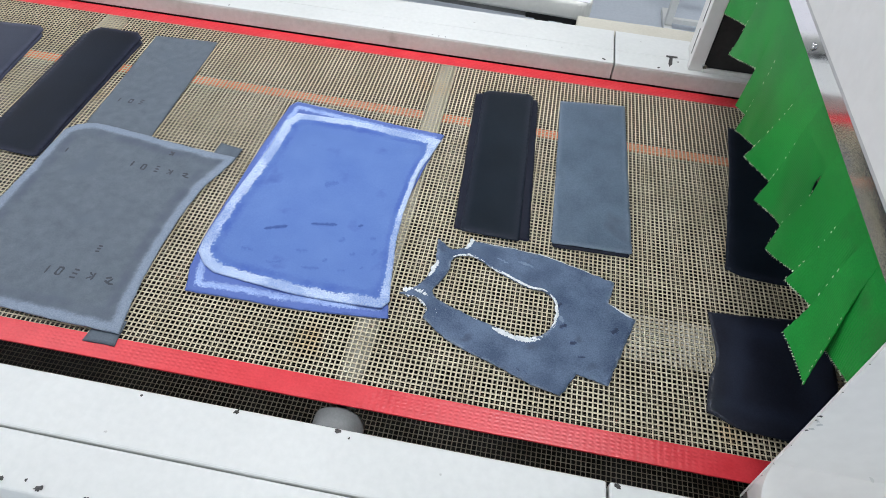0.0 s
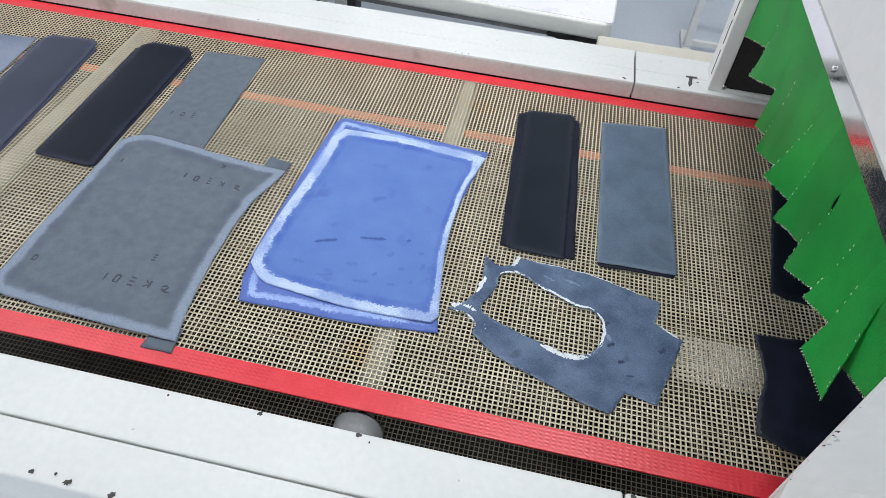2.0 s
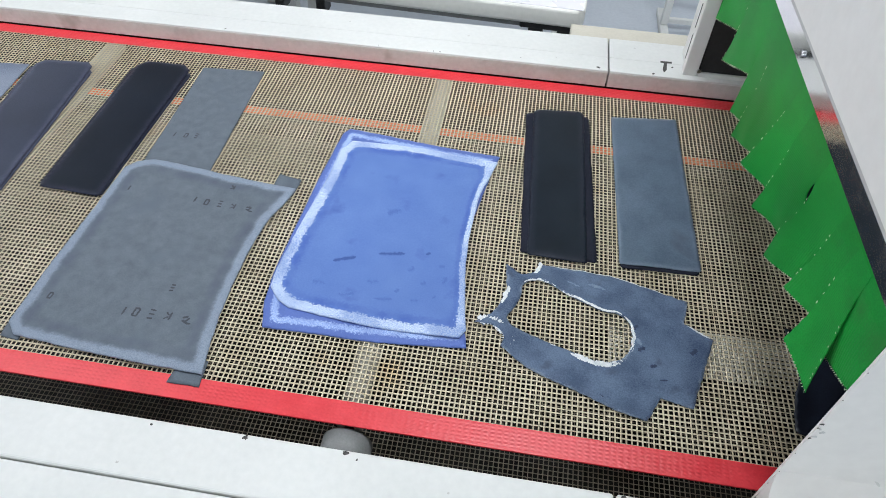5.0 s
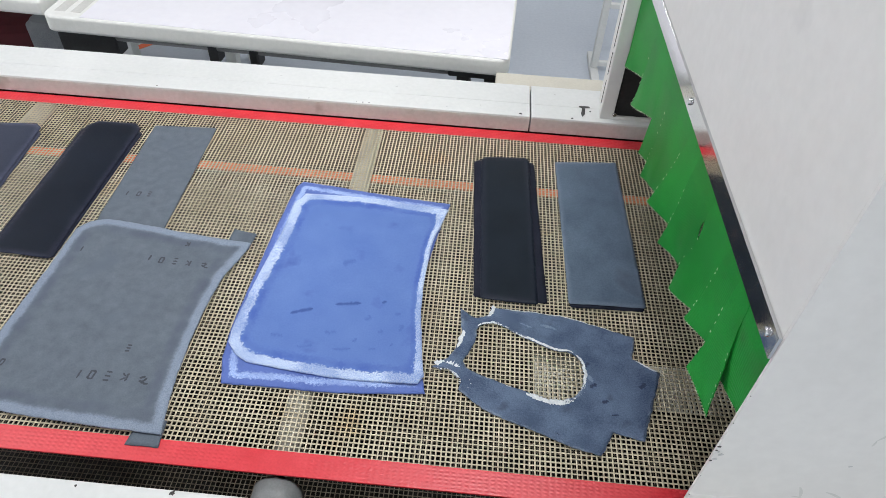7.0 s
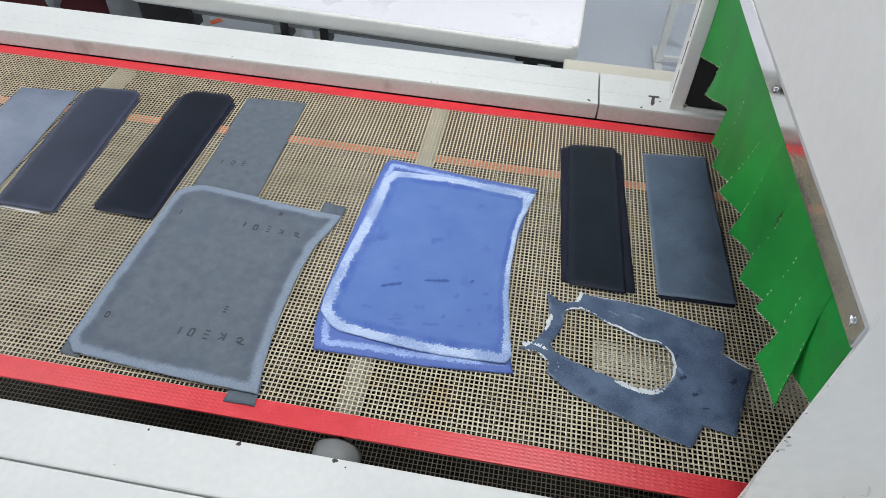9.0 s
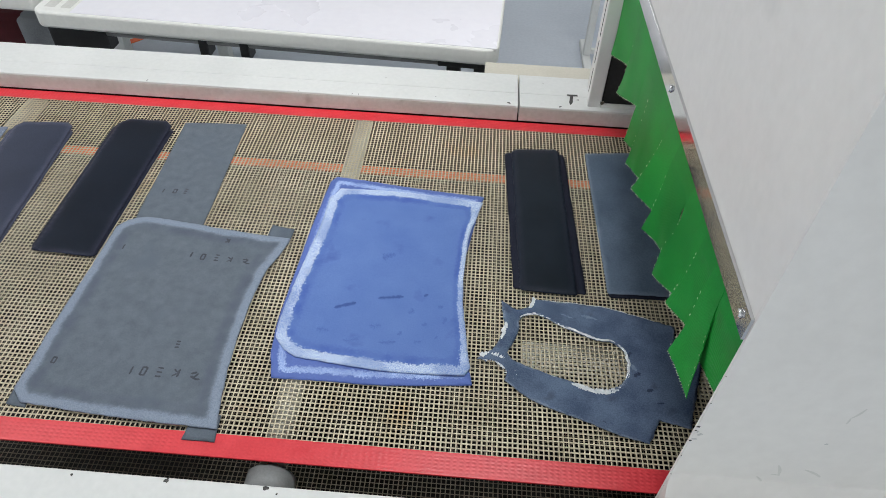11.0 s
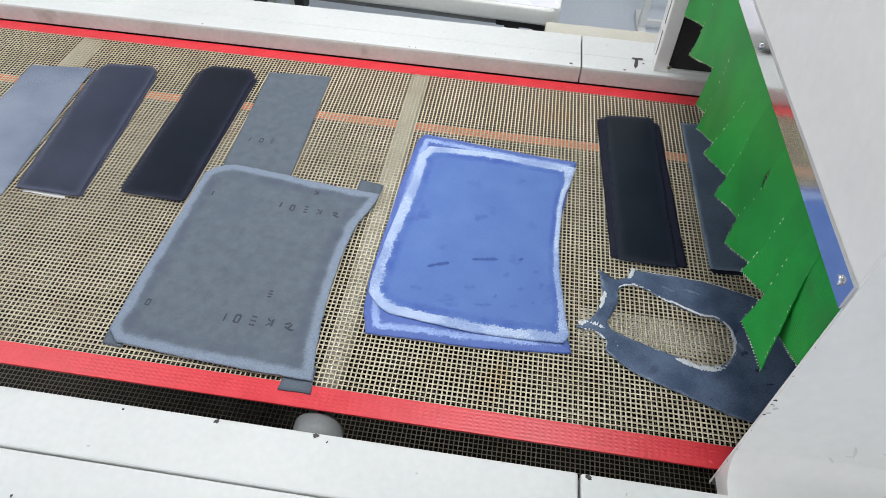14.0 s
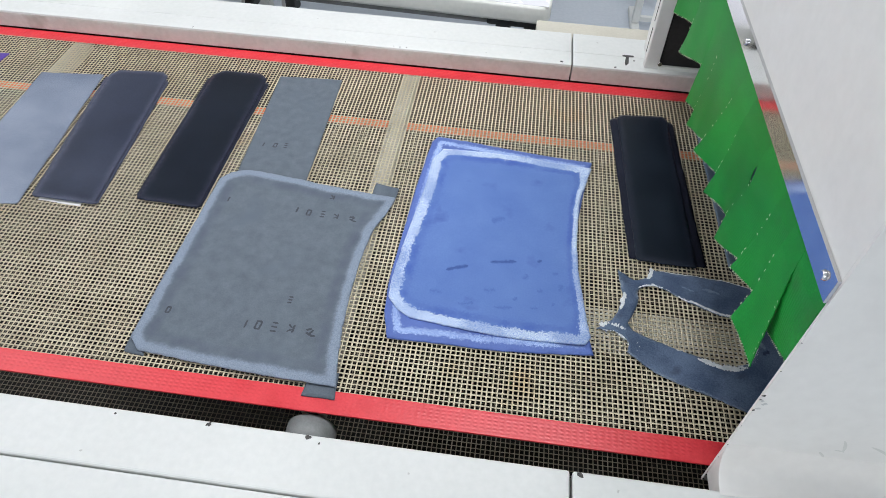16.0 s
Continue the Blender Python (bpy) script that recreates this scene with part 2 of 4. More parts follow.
M_L_DENIM = rimmed(material("blue_grey_leather", (0.052, 0.083, 0.150), (0.135, 0.188, 0.285), 0.6, scale=17, fine=420, bump=0.4, depth=0.0011, spots=(0.045, 0.06, 0.10), spot_at=0.62, spot_scale=18, spec=0.22, spread=0.12), (0.17, 0.22, 0.30), (0.30, 0.36, 0.43), 0.0, soft=0.0035, rag=0.010, wide=0.018, full=0.8)
M_L_PURPLE = material("purple_leather", (0.10, 0.06, 0.34), (0.15, 0.09, 0.44), 0.6, scale=14, fine=420, bump=0.2, spec=0.22)
M_STAMP = fuzzy("stamp_ink", (0.050, 0.057, 0.070), (0.080, 0.090, 0.105), (0.115, 0.135, 0.158), solid=0.95)
M_STROKE = fuzzy("dark_blue_ink", (0.055, 0.102, 0.31), (0.072, 0.130, 0.36), (0.106, 0.190, 0.475), solid=0.80)
M_STROKE2 = fuzzy("deep_blue_dye", (0.090, 0.160, 0.44), (0.104, 0.185, 0.475), (0.116, 0.206, 0.50), solid=0.60)
M_WHITE = fuzzy("white_flesh", (0.64, 0.69, 0.73), (0.90, 0.92, 0.92), (0.11, 0.155, 0.235), solid=1.22)
M_MARK = fuzzy("dark_mark_ink", (0.028, 0.042, 0.085), (0.050, 0.070, 0.125), (0.085, 0.125, 0.215), solid=0.85)
M_SCRAPE = fuzzy("pale_scrape", (0.14, 0.20, 0.30), (0.26, 0.33, 0.43), (0.10, 0.145, 0.24), solid=0.6)
M_PAPER = material("paper_scrap", (0.78, 0.78, 0.76), (0.84, 0.84, 0.82), 0.8, scale=50, fine=400, bump=0.05)


def red_tape():
    m = material("red_edge_tape", (0.72, 0.030, 0.045), (0.84, 0.055, 0.070), 0.36, scale=25, fine=300, bump=0)
    nt = m.node_tree
    tc = nt.nodes.new("ShaderNodeTexCoord")
    w = nt.nodes.new("ShaderNodeTexWave")
    w.bands_direction = "X"
    w.inputs["Scale"].default_value, w.inputs["Distortion"].default_value, w.inputs["Detail"].default_value = 33.0, 1.2, 1.0
    nz = nt.nodes.new("ShaderNodeTexNoise")
    nz.inputs["Scale"].default_value = 160
    ad = nt.nodes.new("ShaderNodeMath")
    ad.operation = "ADD"
    bp = nt.nodes.new("ShaderNodeBump")
    bp.inputs["Strength"].default_value, bp.inputs["Distance"].default_value = 0.22, 0.0012
    nt.links.new(tc.outputs["Object"], w.inputs["Vector"])
    nt.links.new(tc.outputs["Object"], nz.inputs["Vector"])
    w2 = nt.nodes.new("ShaderNodeTexWave")
    w2.bands_direction = "Y"
    w2.inputs["Scale"].default_value, w2.inputs["Distortion"].default_value = 52.0, 0.8
    nt.links.new(tc.outputs["Object"], w2.inputs["Vector"])
    ml = nt.nodes.new("ShaderNodeMath")
    ml.operation = "MULTIPLY"
    nt.links.new(w.outputs["Fac"], ml.inputs[0])
    nt.links.new(w2.outputs["Fac"], ml.inputs[1])
    nt.links.new(ml.outputs[0], ad.inputs[0])
    nt.links.new(nz.outputs["Fac"], ad.inputs[1])
    nt.links.new(ad.outputs[0], bp.inputs["Height"])
    nt.links.new(bp.outputs[0], nt.nodes["Principled BSDF"].inputs["Normal"])
    return m


M_RED = red_tape()


# ---- mesh helpers ----
def mesh_of(name, verts, faces, mat, smooth=False):
    me = bpy.data.meshes.new(name)
    me.from_pydata([tuple(v) for v in verts], [], faces)
    me.materials.append(mat)
    if smooth:
        me.polygons.foreach_set("use_smooth", [True] * len(me.polygons))
    me.update()
    return me


def thing(name, m, label, category, group="", kind=""):
    ob = new(name)
    ob.empty_display_size = 0.05
    ob.matrix_world = m
    return tagged(ob, label, category, group, kind)


def part(name, data, parent, label="", m=None):
    ob = new(name, data)
    ob.parent = parent
    if m is not None:
        ob.matrix_basis = m
    if label:
        tagged(ob, label)
    return ob


def bm_mesh(name, bm, mat, smooth=False):
    me = bpy.data.meshes.new(name)
    bmesh.ops.recalc_face_normals(bm, faces=bm.faces)
    bm.to_mesh(me)
    bm.free()
    me.materials.append(mat)
    if smooth:
        me.polygons.foreach_set("use_smooth", [True] * len(me.polygons))
    return me


def box(name, lo, hi, mat, bevel=0.0, segs=2):
    bm = bmesh.new()
    bmesh.ops.create_cube(bm, size=1.0)
    for v in bm.verts:
        v.co = Vector([(lo[i] + hi[i]) / 2 + v.co[i] * (hi[i] - lo[i]) for i in range(3)])
    if bevel:
        bmesh.ops.bevel(bm, geom=list(bm.edges), offset=bevel, segments=segs, affect="EDGES", profile=0.5)
    return bm_mesh(name, bm, mat)


def slab(name, lo, hi, mat, corner, bevel):
    """A board with rounded corners in plan and softened edges."""
    bm = bmesh.new()
    bmesh.ops.create_cube(bm, size=1.0)
    for v in bm.verts:
        v.co = Vector([(lo[i] + hi[i]) / 2 + v.co[i] * (hi[i] - lo[i]) for i in range(3)])
    up = [e for e in bm.edges if abs(e.verts[0].co.z - e.verts[1].co.z) > 1e-6]
    bmesh.ops.bevel(bm, geom=up, offset=corner, segments=6, affect="EDGES", profile=0.5)
    flat = [e for e in bm.edges if abs(e.verts[0].co.z - e.verts[1].co.z) < 1e-6]
    bmesh.ops.bevel(bm, geom=flat, offset=bevel, segments=3, affect="EDGES", profile=0.5)
    return bm_mesh(name, bm, mat)


def rod(name, a, b, r, mat, n=20, r2=None, bevel=0.0):
    """A closed cylinder from a to b."""
    a, b = Vector(a), Vector(b)
    bm = bmesh.new()
    bmesh.ops.create_cone(bm, cap_ends=True, segments=n, radius1=r, radius2=r if r2 is None else r2, depth=(b - a).length)
    if bevel:
        bmesh.ops.bevel(bm, geom=[e for e in bm.edges if len(e.link_faces) == 2 and any(len(f.verts) > 4 for f in e.link_faces)], offset=bevel, segments=2, affect="EDGES")
    q = (b - a).to_track_quat("Z", "Y").to_matrix().to_4x4()
    bm.transform(Matrix.Translation((a + b) / 2) @ q)
    me = bm_mesh(name, bm, mat)
    me.polygons.foreach_set("use_smooth", [len(p.vertices) <= 4 for p in me.polygons])
    return me


def wob(x, y, s, seed=0.0):
    return noise.noise(Vector((x * s, y * s, seed * 7.31)))


def outline(points, step=0.006, rough=0.0006, seed=0.0):
    """A closed outline through the points; those with a third value are passed smoothly, the others are corners."""
    n, out = len(points), []
    P = [Vector(p[:2]) for p in points]
    soft = [len(p) > 2 for p in points]
    for i in range(n):
        a, b = P[i], P[(i + 1) % n]
        ta = (b - P[i - 1]) * 0.5 if soft[i] else b - a
        tb = (P[(i + 2) % n] - a) * 0.5 if soft[(i + 1) % n] else b - a
        ta, tb = ta.normalized() * (b - a).length, tb.normalized() * (b - a).length
        k = max(1, round((b - a).length / step))
        for j in range(k):
            u = j / k
            h00, h10, h01, h11 = 2 * u**3 - 3 * u**2 + 1, u**3 - 2 * u**2 + u, -2 * u**3 + 3 * u**2, u**3 - u**2
            q = a * h00 + ta * h10 + b * h01 + tb * h11
            d = Vector((wob(q.x, q.y, 90, seed), wob(q.x, q.y, 90, seed + 3)))
            out.append(q + d * rough * 2)
    return out


def inside(q, loop):
    """Which of the points q (n x 2) lie inside the closed loop."""
    q, p = np.asarray(q), np.array([tuple(v) for v in loop])
    r = np.roll(p, -1, axis=0)
    hit = np.zeros(len(q), bool)
    for (ax, ay), (bx, by) in zip(p, r):
        if ay != by:
            hit ^= ((ay > q[:, 1]) != (by > q[:, 1])) & (q[:, 0] < (bx - ax) * (q[:, 1] - ay) / (by - ay) + ax)
    return hit


def edge_distance(q, loops):
    """The distance of the points q from the nearest of the closed loops."""
    best = np.full(len(q), 9.0)
    for loop in loops:
        p = np.array([tuple(v) for v in loop])
        for a, b in zip(p, np.roll(p, -1, axis=0)):
            d = b - a
            u = np.clip(((q - a) @ d) / max(d @ d, 1e-12), 0, 1)
            best = np.minimum(best, np.hypot(*(q - a - u[:, None] * d).T))
    return best


def sheet(name, loop, thick, height, mat, holes=(), grid=0.007, puff=0.0, soft=0.012, curl=0.0, border=None, squeeze=None):
    """A sheet of leather with thickness; height(x, y) is its underside. puff: how far it swells away from its edges within soft;
    curl: how far stretches of its edge lift. border: (name, width, material), a rim that comes back as a mesh of its own."""
    from mathutils import geometry
    loops = [loop, *holes]
    pts, edges = [], []
    for lp in loops:
        k = len(pts)
        pts += [Vector(p) for p in lp]
        edges += [(k + i, k + (i + 1) % len(lp)) for i in range(len(lp))]
    lo, hi = np.min([tuple(p) for p in loop], axis=0), np.max([tuple(p) for p in loop], axis=0)
    rows, cols = np.mgrid[1:int((hi[1] - lo[1]) / grid) + 1, 1:int((hi[0] - lo[0]) / grid) + 1]
    q = np.stack([lo[0] + (cols + 0.5 * (rows % 2)) * grid, lo[1] + rows * grid], -1).reshape(-1, 2)
    q = q[inside(q, loop)]
    for h in holes:
        q = q[~inside(q, h)]
    q = q[edge_distance(q, loops) > grid * 0.3]
    v, _, f, _, _, _ = geometry.delaunay_2d_cdt(pts + [Vector(p) for p in q], edges, [], 0, 1e-7)
    v, f = np.array([tuple(p) for p in v]), np.array(f)
    c = v[f].mean(axis=1)
    keep = inside(c, loop)
    for h in holes:
        keep &= ~inside(c, h)
    f = f[keep]
    e1, e2 = v[f[:, 1]] - v[f[:, 0]], v[f[:, 2]] - v[f[:, 0]]
    turned = e1[:, 0] * e2[:, 1] - e1[:, 1] * e2[:, 0] < 0
    f[turned] = f[turned][:, ::-1]
    rim = edge_distance(v, loops)
    base = np.array([height(x, y) for x, y in v])
    if curl:
        lift = np.array([max(0.0, 0.15 + wob(x, y, 11, thick * 900)) for x, y in v])
        base += curl * lift * np.exp(-rim / 0.010)
    top = base + thick * (1 - 0.3 * np.exp(-rim / 0.0012)) + puff * (1 - np.exp(-(rim / soft) ** 1.3))
    made = []
    wide = rim[f].mean(axis=1) < border[1] if border else np.zeros(len(f), bool)
    for nm, sel, use in ((name, ~wide, mat), *([(border[0], wide, border[2])] if border else [])):
        tris = [tuple(int(k) for k in t) for t in f[sel]]
        ids = sorted({k for t in tris for k in t})
        at = {k: i for i, k in enumerate(ids)}
        m = len(ids)
        verts = [(v[k][0], v[k][1], top[k]) for k in ids] + [(v[k][0], v[k][1], base[k]) for k in ids]
        tris = [tuple(at[k] for k in t) for t in tris]
        ways = {(t[i], t[(i + 1) % 3]) for t in tris for i in range(3)}
        walls = [(b, a, a + m, b + m) for a, b in ways if (b, a) not in ways and rim[ids[a]] < 1e-4 and rim[ids[b]] < 1e-4]
        me = mesh_of(nm, verts, tris + [tuple(k + m for k in reversed(t)) for t in tris] + sorted(walls), use)
        me.polygons.foreach_set("use_smooth", [len(p.vertices) == 3 for p in me.polygons])
        me.attributes.new("rim", "FLOAT", "POINT").data.foreach_set("value", [float(rim[k]) * (squeeze(*v[k]) if squeeze else 1.0) for k in ids] * 2)
        made.append(me)
    return made if border else made[0]


def ribbon(name, path, width, top, mat, closed=True, lift=0.0007, rag=0.35, seed=0.0, step=0.0016, cross=6, vary=None):
    """A crusty band laid along a path on a surface top(x, y), with ragged edges."""
    n = len(path)
    pts = []
    for i in range(n if closed else n - 1):
        a, b = Vector(path[i][:2]), Vector(path[(i + 1) % n][:2])
        k = max(1, round((b - a).length / step))
        pts += [a.lerp(b, j / k) for j in range(k)]
    if not closed:
        pts.append(Vector(path[-1][:2]))
    verts, faces, across, m = [], [], [], len(pts)
    for i, p in enumerate(pts):
        a = pts[(i - 3) % m] if closed else pts[max(0, i - 3)]
        b = pts[(i + 3) % m] if closed else pts[min(m - 1, i + 3)]
        d = (b - a).normalized()
        nrm = Vector((-d.y, d.x))
        wide = width * (vary(p.x, p.y) if vary else 1.0)
        fade = 1.0 if closed else min(1.0, 0.3 + 6.0 * min(i, m - 1 - i) / m)
        w1 = wide * fade * (0.5 + rag * (0.55 * wob(p.x, p.y, 45, seed) + 0.6 * wob(p.x, p.y, 650, seed)))
        w2 = wide * fade * (0.5 + rag * (0.55 * wob(p.x, p.y, 45, seed + 5) + 0.6 * wob(p.x, p.y, 650, seed + 5)))
        for c in range(cross + 1):
            u = c / cross
            q = p + nrm * (-w1 + (w1 + w2) * u)
            z = top(q.x, q.y) + (0.00012 if c in (0, cross) else lift * (0.8 + 0.5 * wob(q.x, q.y, 500, seed + 9)))
            verts.append((q.x, q.y, z))
            across.append(abs(2 * u - 1))
    for i in range(m if closed else m - 1):
        k, l = i * (cross + 1), ((i + 1) % m) * (cross + 1)
        faces += [(k + c, l + c, l + c + 1, k + c + 1) for c in range(cross)]
    me = mesh_of(name, verts, faces, mat, True)
    uv = me.uv_layers.new(name="UVMap")
    for loop in me.loops:
        uv.data[loop.index].uv = (0.0, across[loop.vertex_index])
    return me


# ---- room ----
tagged(new("floor", box("floor", (-6, -7, -0.1), (6, 7, 0), M_FLOOR)), "blue-grey epoxy workshop floor", "floor", kind="structure")
tagged(new("ceiling", box("ceiling", (-6, -7, 3.0), (6, 7, 3.1), M_WALL)), "plain white workshop ceiling", "ceiling", kind="structure")
for nm, lo, hi in (("wall_north", (-6, 7, 0), (6, 7.15, 3)), ("wall_south", (-6, -7.15, 0), (6, -7, 3)), ("wall_west", (-6.15, -7, 0), (-6, 7, 3)), ("wall_east", (6, -7, 0), (6.15, 7, 3))):
    tagged(new(nm, box(nm, lo, hi, M_WALL)), "plain white painted workshop wall", "wall", kind="structure")

# ---- conveyor frame ----
frame_ob = thing("belt_conveyor", pose(0, 0, 0), "white enamelled steel conveyor frame with chipped rails", "conveyor")
LEFT, JOINT, RIGHT = -2.7, 0.0, 1.9


def rail(inner, outer, groove, sign, slot=0.0012):
    """One side of the frame: an inner and an outer bar on a deeper beam. sign: +1 far side, -1 near side."""
    for k, (x0, x1) in enumerate(((LEFT, JOINT - 0.0017), (JOINT + 0.0017, RIGHT))):
        ys = sorted((inner, groove - sign * slot))
        part("rail_bar", box("rail_bar", (x0, ys[0], B + (0.0042 if sign > 0 else 0.005)), (x1, ys[1], B + 0.045), M_RAIL, 0.004 if slot > 0.001 else 0.002, 3), frame_ob)
        ys = sorted((groove + sign * slot, outer))
        part("rail_bar", box("rail_bar", (x0, ys[0], B - 0.02), (x1, ys[1], B + 0.0445), M_RAIL, 0.004 if slot > 0.001 else 0.002, 3), frame_ob)
    ys = sorted((inner + sign * 0.035, outer - sign * 0.004))
    part("side_beam", box("side_beam", (LEFT, ys[0], B - 0.28), (RIGHT, ys[1], B + 0.004), M_RAIL, 0.003), frame_ob)
    # added dark plate, so the beam's inner side looks shaded through the mesh
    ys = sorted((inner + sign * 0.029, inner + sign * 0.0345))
    part("shade_plate", box("shade_plate", (LEFT, ys[0], B - 0.28), (RIGHT, ys[1], B - 0.0205 if sign < 0 else B + 0.003), M_DARK), frame_ob, "dark plate added inside the side beam as shade")
    # the far rail's inner face gets a greyer plate than its top
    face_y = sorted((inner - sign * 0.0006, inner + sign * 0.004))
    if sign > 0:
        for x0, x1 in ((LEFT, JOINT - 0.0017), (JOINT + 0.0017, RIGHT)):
            part("rail_face", box("rail_face", (x0, face_y[0], B + 0.0040), (x1, face_y[1], B + 0.0405), M_FACE, 0.001), frame_ob, "grey-brown painted rail face with darker spots")


rail(0.413, 0.556, 0.470, 1, 0.0004)
rail(-0.5645, -0.722, -0.648, -1)
# added black sheet: the dark beneath the belt, put into its colour
part("shade_pan", box("shade_pan", (LEFT, -0.71, B - 0.296), (RIGHT, 0.55, B - 0.2815), M_DARK), frame_ob, "black sheet added under the belt as shade")
for lx in (-2.4, -0.8, 0.9):
    for ly in (-0.66, 0.50):
        part("leg", box("leg", (lx - 0.04, ly - 0.04, 0.0), (lx + 0.04, ly + 0.04, B - 0.27), M_RAIL, 0.004), frame_ob)


def chip_mesh(seed, r, mat=M_CHIP):
    rnd = random.Random(seed)
    n = 14
    verts = [(0, 0, 0.0006)]
    for i in range(n):
        a = i / n * math.tau
        q = r * (0.55 + 0.6 * rnd.random())
        verts.append((q * math.cos(a) * 1.3, q * math.sin(a), 0.0003))
    return mesh_of("paint_chip", verts, [(0, 1 + i, 1 + (i + 1) % n) for i in range(n)], mat)


CHIPS = [(-0.352, -0.569, 0.0075), (-0.489, -0.570, 0.0075), (-0.335, -0.576, 0.003), (-0.62, -0.573, 0.004), (-0.025, 0.423, 0.007),
         (0.142, 0.455, 0.004), (0.098, 0.420, 0.005), (-0.40, 0.418, 0.0035), (-0.385, 0.418, 0.003), (-0.415, 0.419, 0.002), (-0.53, 0.418, 0.002), (-0.90, 0.419, 0.0035), (-0.20, 0.43, 0.002), (0.012, -0.570, 0.009),
         (-0.73, -0.711, 0.007), (-0.68, -0.714, 0.009), (-0.62, -0.716, 0.010), (-0.70, -0.707, 0.004), (-0.56, -0.716, 0.008), (-0.78, -0.714, 0.007)]
for i, (x, y, r) in enumerate(CHIPS):
    part("paint_chip", chip_mesh(i, r * (0.60 if y > 0 else 0.48)), frame_ob, "dark bare-metal paint chip", pose(x, y, B + 0.0452, 0, 0, 37 * i))

M_SCUFF = material("grey_scuff", (0.52, 0.52, 0.50), (0.66, 0.66, 0.64), 0.7, scale=150, fine=700, bump=0.1)
for i, (x, y, r) in enumerate(((-0.47, -0.690, 0.004), (-0.30, -0.655, 0.005), (-0.13, -0.70, 0.003), (-0.64, -0.63, 0.003), (-0.05, -0.62, 0.004), (0.04, -0.655, 0.005), (-0.21, -0.60, 0.0025), (0.06, -0.585, 0.003), (-0.84, -0.655, 0.004),
                               (-0.33, 0.50, 0.004), (-0.12, 0.446, 0.003), (0.06, 0.52, 0.004), (-0.62, 0.51, 0.003))):
    part("scuff", chip_mesh(200 + i, r * 0.65, M_SCUFF), frame_ob, "faint grey scuff", pose(x, y, B + 0.0452, 0, 0, 61 * i))

part("paint_chip", mesh_of("paint_chip", [(x, y, 0.0) for x, y in ((-0.013, 0.005), (0.012, 0.006), (0.013, -0.001), (0.001, -0.003), (-0.001, -0.030), (-0.008, -0.042), (-0.010, -0.030), (-0.006, -0.004), (-0.014, -0.001))], [tuple(reversed(range(9)))], M_CHIP), frame_ob, "bent dark bare-metal paint chip", pose(0.130, 0.472, B + 0.0454))

# ---- rollers under the belt ----
rollers = []
for rx in (-2.00, -1.185, -0.37, 0.445, 1.26):
    roller = thing("support_roller", pose(rx, 0, B - 0.0225), "grey roller under the mesh belt", "roller", "support rollers")
    rollers.append((roller, rx))
    part("tube", rod("tube", (0, -0.500, 0), (0, 0.405, 0), 0.020, M_ROLLER, 32, bevel=0.002), roller)
    part("shaft", rod("shaft", (0, -0.602, 0), (0, 0.447, 0), 0.008, M_STEEL, 16), roller)
    if rx < 0.2:
        part("bearing_cap", rod("bearing_cap", (0, -0.5605, 0), (0, -0.5085, 0), 0.0372, M_COLLAR, 48, bevel=0.004), frame_ob, "grey plastic bearing cap", pose(rx, 0, B - 0.0395))

# ---- belt ----
PITCH, PITCH_Y, STRAND = 0.0078, 0.0083, 0.0026
NEAR, FAR = -0.470, 0.378


def strands(name, x0, x1, strand, mat, near=NEAR, far=FAR):
    """A plain weave of rounded coated strands, each passing over and under the ones that it crosses."""
    ny, nx = int((far - near) / PITCH_Y) + 1, int((x1 - x0) / PITCH)
    xs, ys = x0 + np.arange(nx + 1) * PITCH, near + (far - near) * np.arange(ny + 1) / ny
    ring = np.array([(-0.5, 0.0), (-0.30, 0.36), (0.30, 0.36), (0.5, 0.0), (0.0, -0.42)]) * (strand, 0.0009)
    verts, faces, count = [], [], 0
    for lanes, steps, lengthwise in ((ys, xs, 1), (xs, ys, 0)):
        for i, lane in enumerate(lanes):
            n = len(steps)
            rise = 0.00014 * (1 - 2 * ((np.arange(n) + i + lengthwise) % 2)) - 0.00060 + 0.00006 * lengthwise
            drift = lane + 0.00018 * np.sin(steps * 9.0 + i * 2.4)
            p = np.empty((n, 5, 3))
            p[:, :, 1 - lengthwise], p[:, :, lengthwise], p[:, :, 2] = steps[:, None], drift[:, None] + ring[:, 0], rise[:, None] + ring[:, 1]
            k = count + (np.arange(n - 1) * 5)[:, None] + np.arange(5)
            r = count + (np.arange(n - 1) * 5)[:, None] + (np.arange(5) + 1) % 5
            quad = np.stack([k, r, r + 5, k + 5], -1)
            verts.append(p.reshape(-1, 3))
            faces.append((quad if lengthwise == 0 else quad[:, :, ::-1]).reshape(-1, 4))
            count += n * 5
    # the coating that rounds the corners at the crossings
    gx, gy = (g.ravel() for g in np.meshgrid(xs, ys))
    d = strand * 0.80
    knot = np.stack([np.stack([gx + dx * d, gy + dy * d, np.full(len(gx), -0.0006)], -1) for dx, dy in ((-1, 0), (0, -1), (1, 0), (0, 1))], 1)
    verts.append(knot.reshape(-1, 3))
    faces.append(count + np.arange(len(gx) * 4).reshape(-1, 4))
    verts, faces = np.concatenate(verts), np.concatenate(faces)
    me = bpy.data.meshes.new(name)
    me.vertices.add(len(verts))
    me.vertices.foreach_set("co", verts.ravel())
    me.loops.add(faces.size)
    me.loops.foreach_set("vertex_index", faces.ravel())
    me.polygons.add(len(faces))
    me.polygons.foreach_set("loop_start", np.arange(len(faces)) * 4)
    me.polygons.foreach_set("use_smooth", np.ones(len(faces), bool))
    me.update(calc_edges=True)
    me.materials.append(mat)
    return me


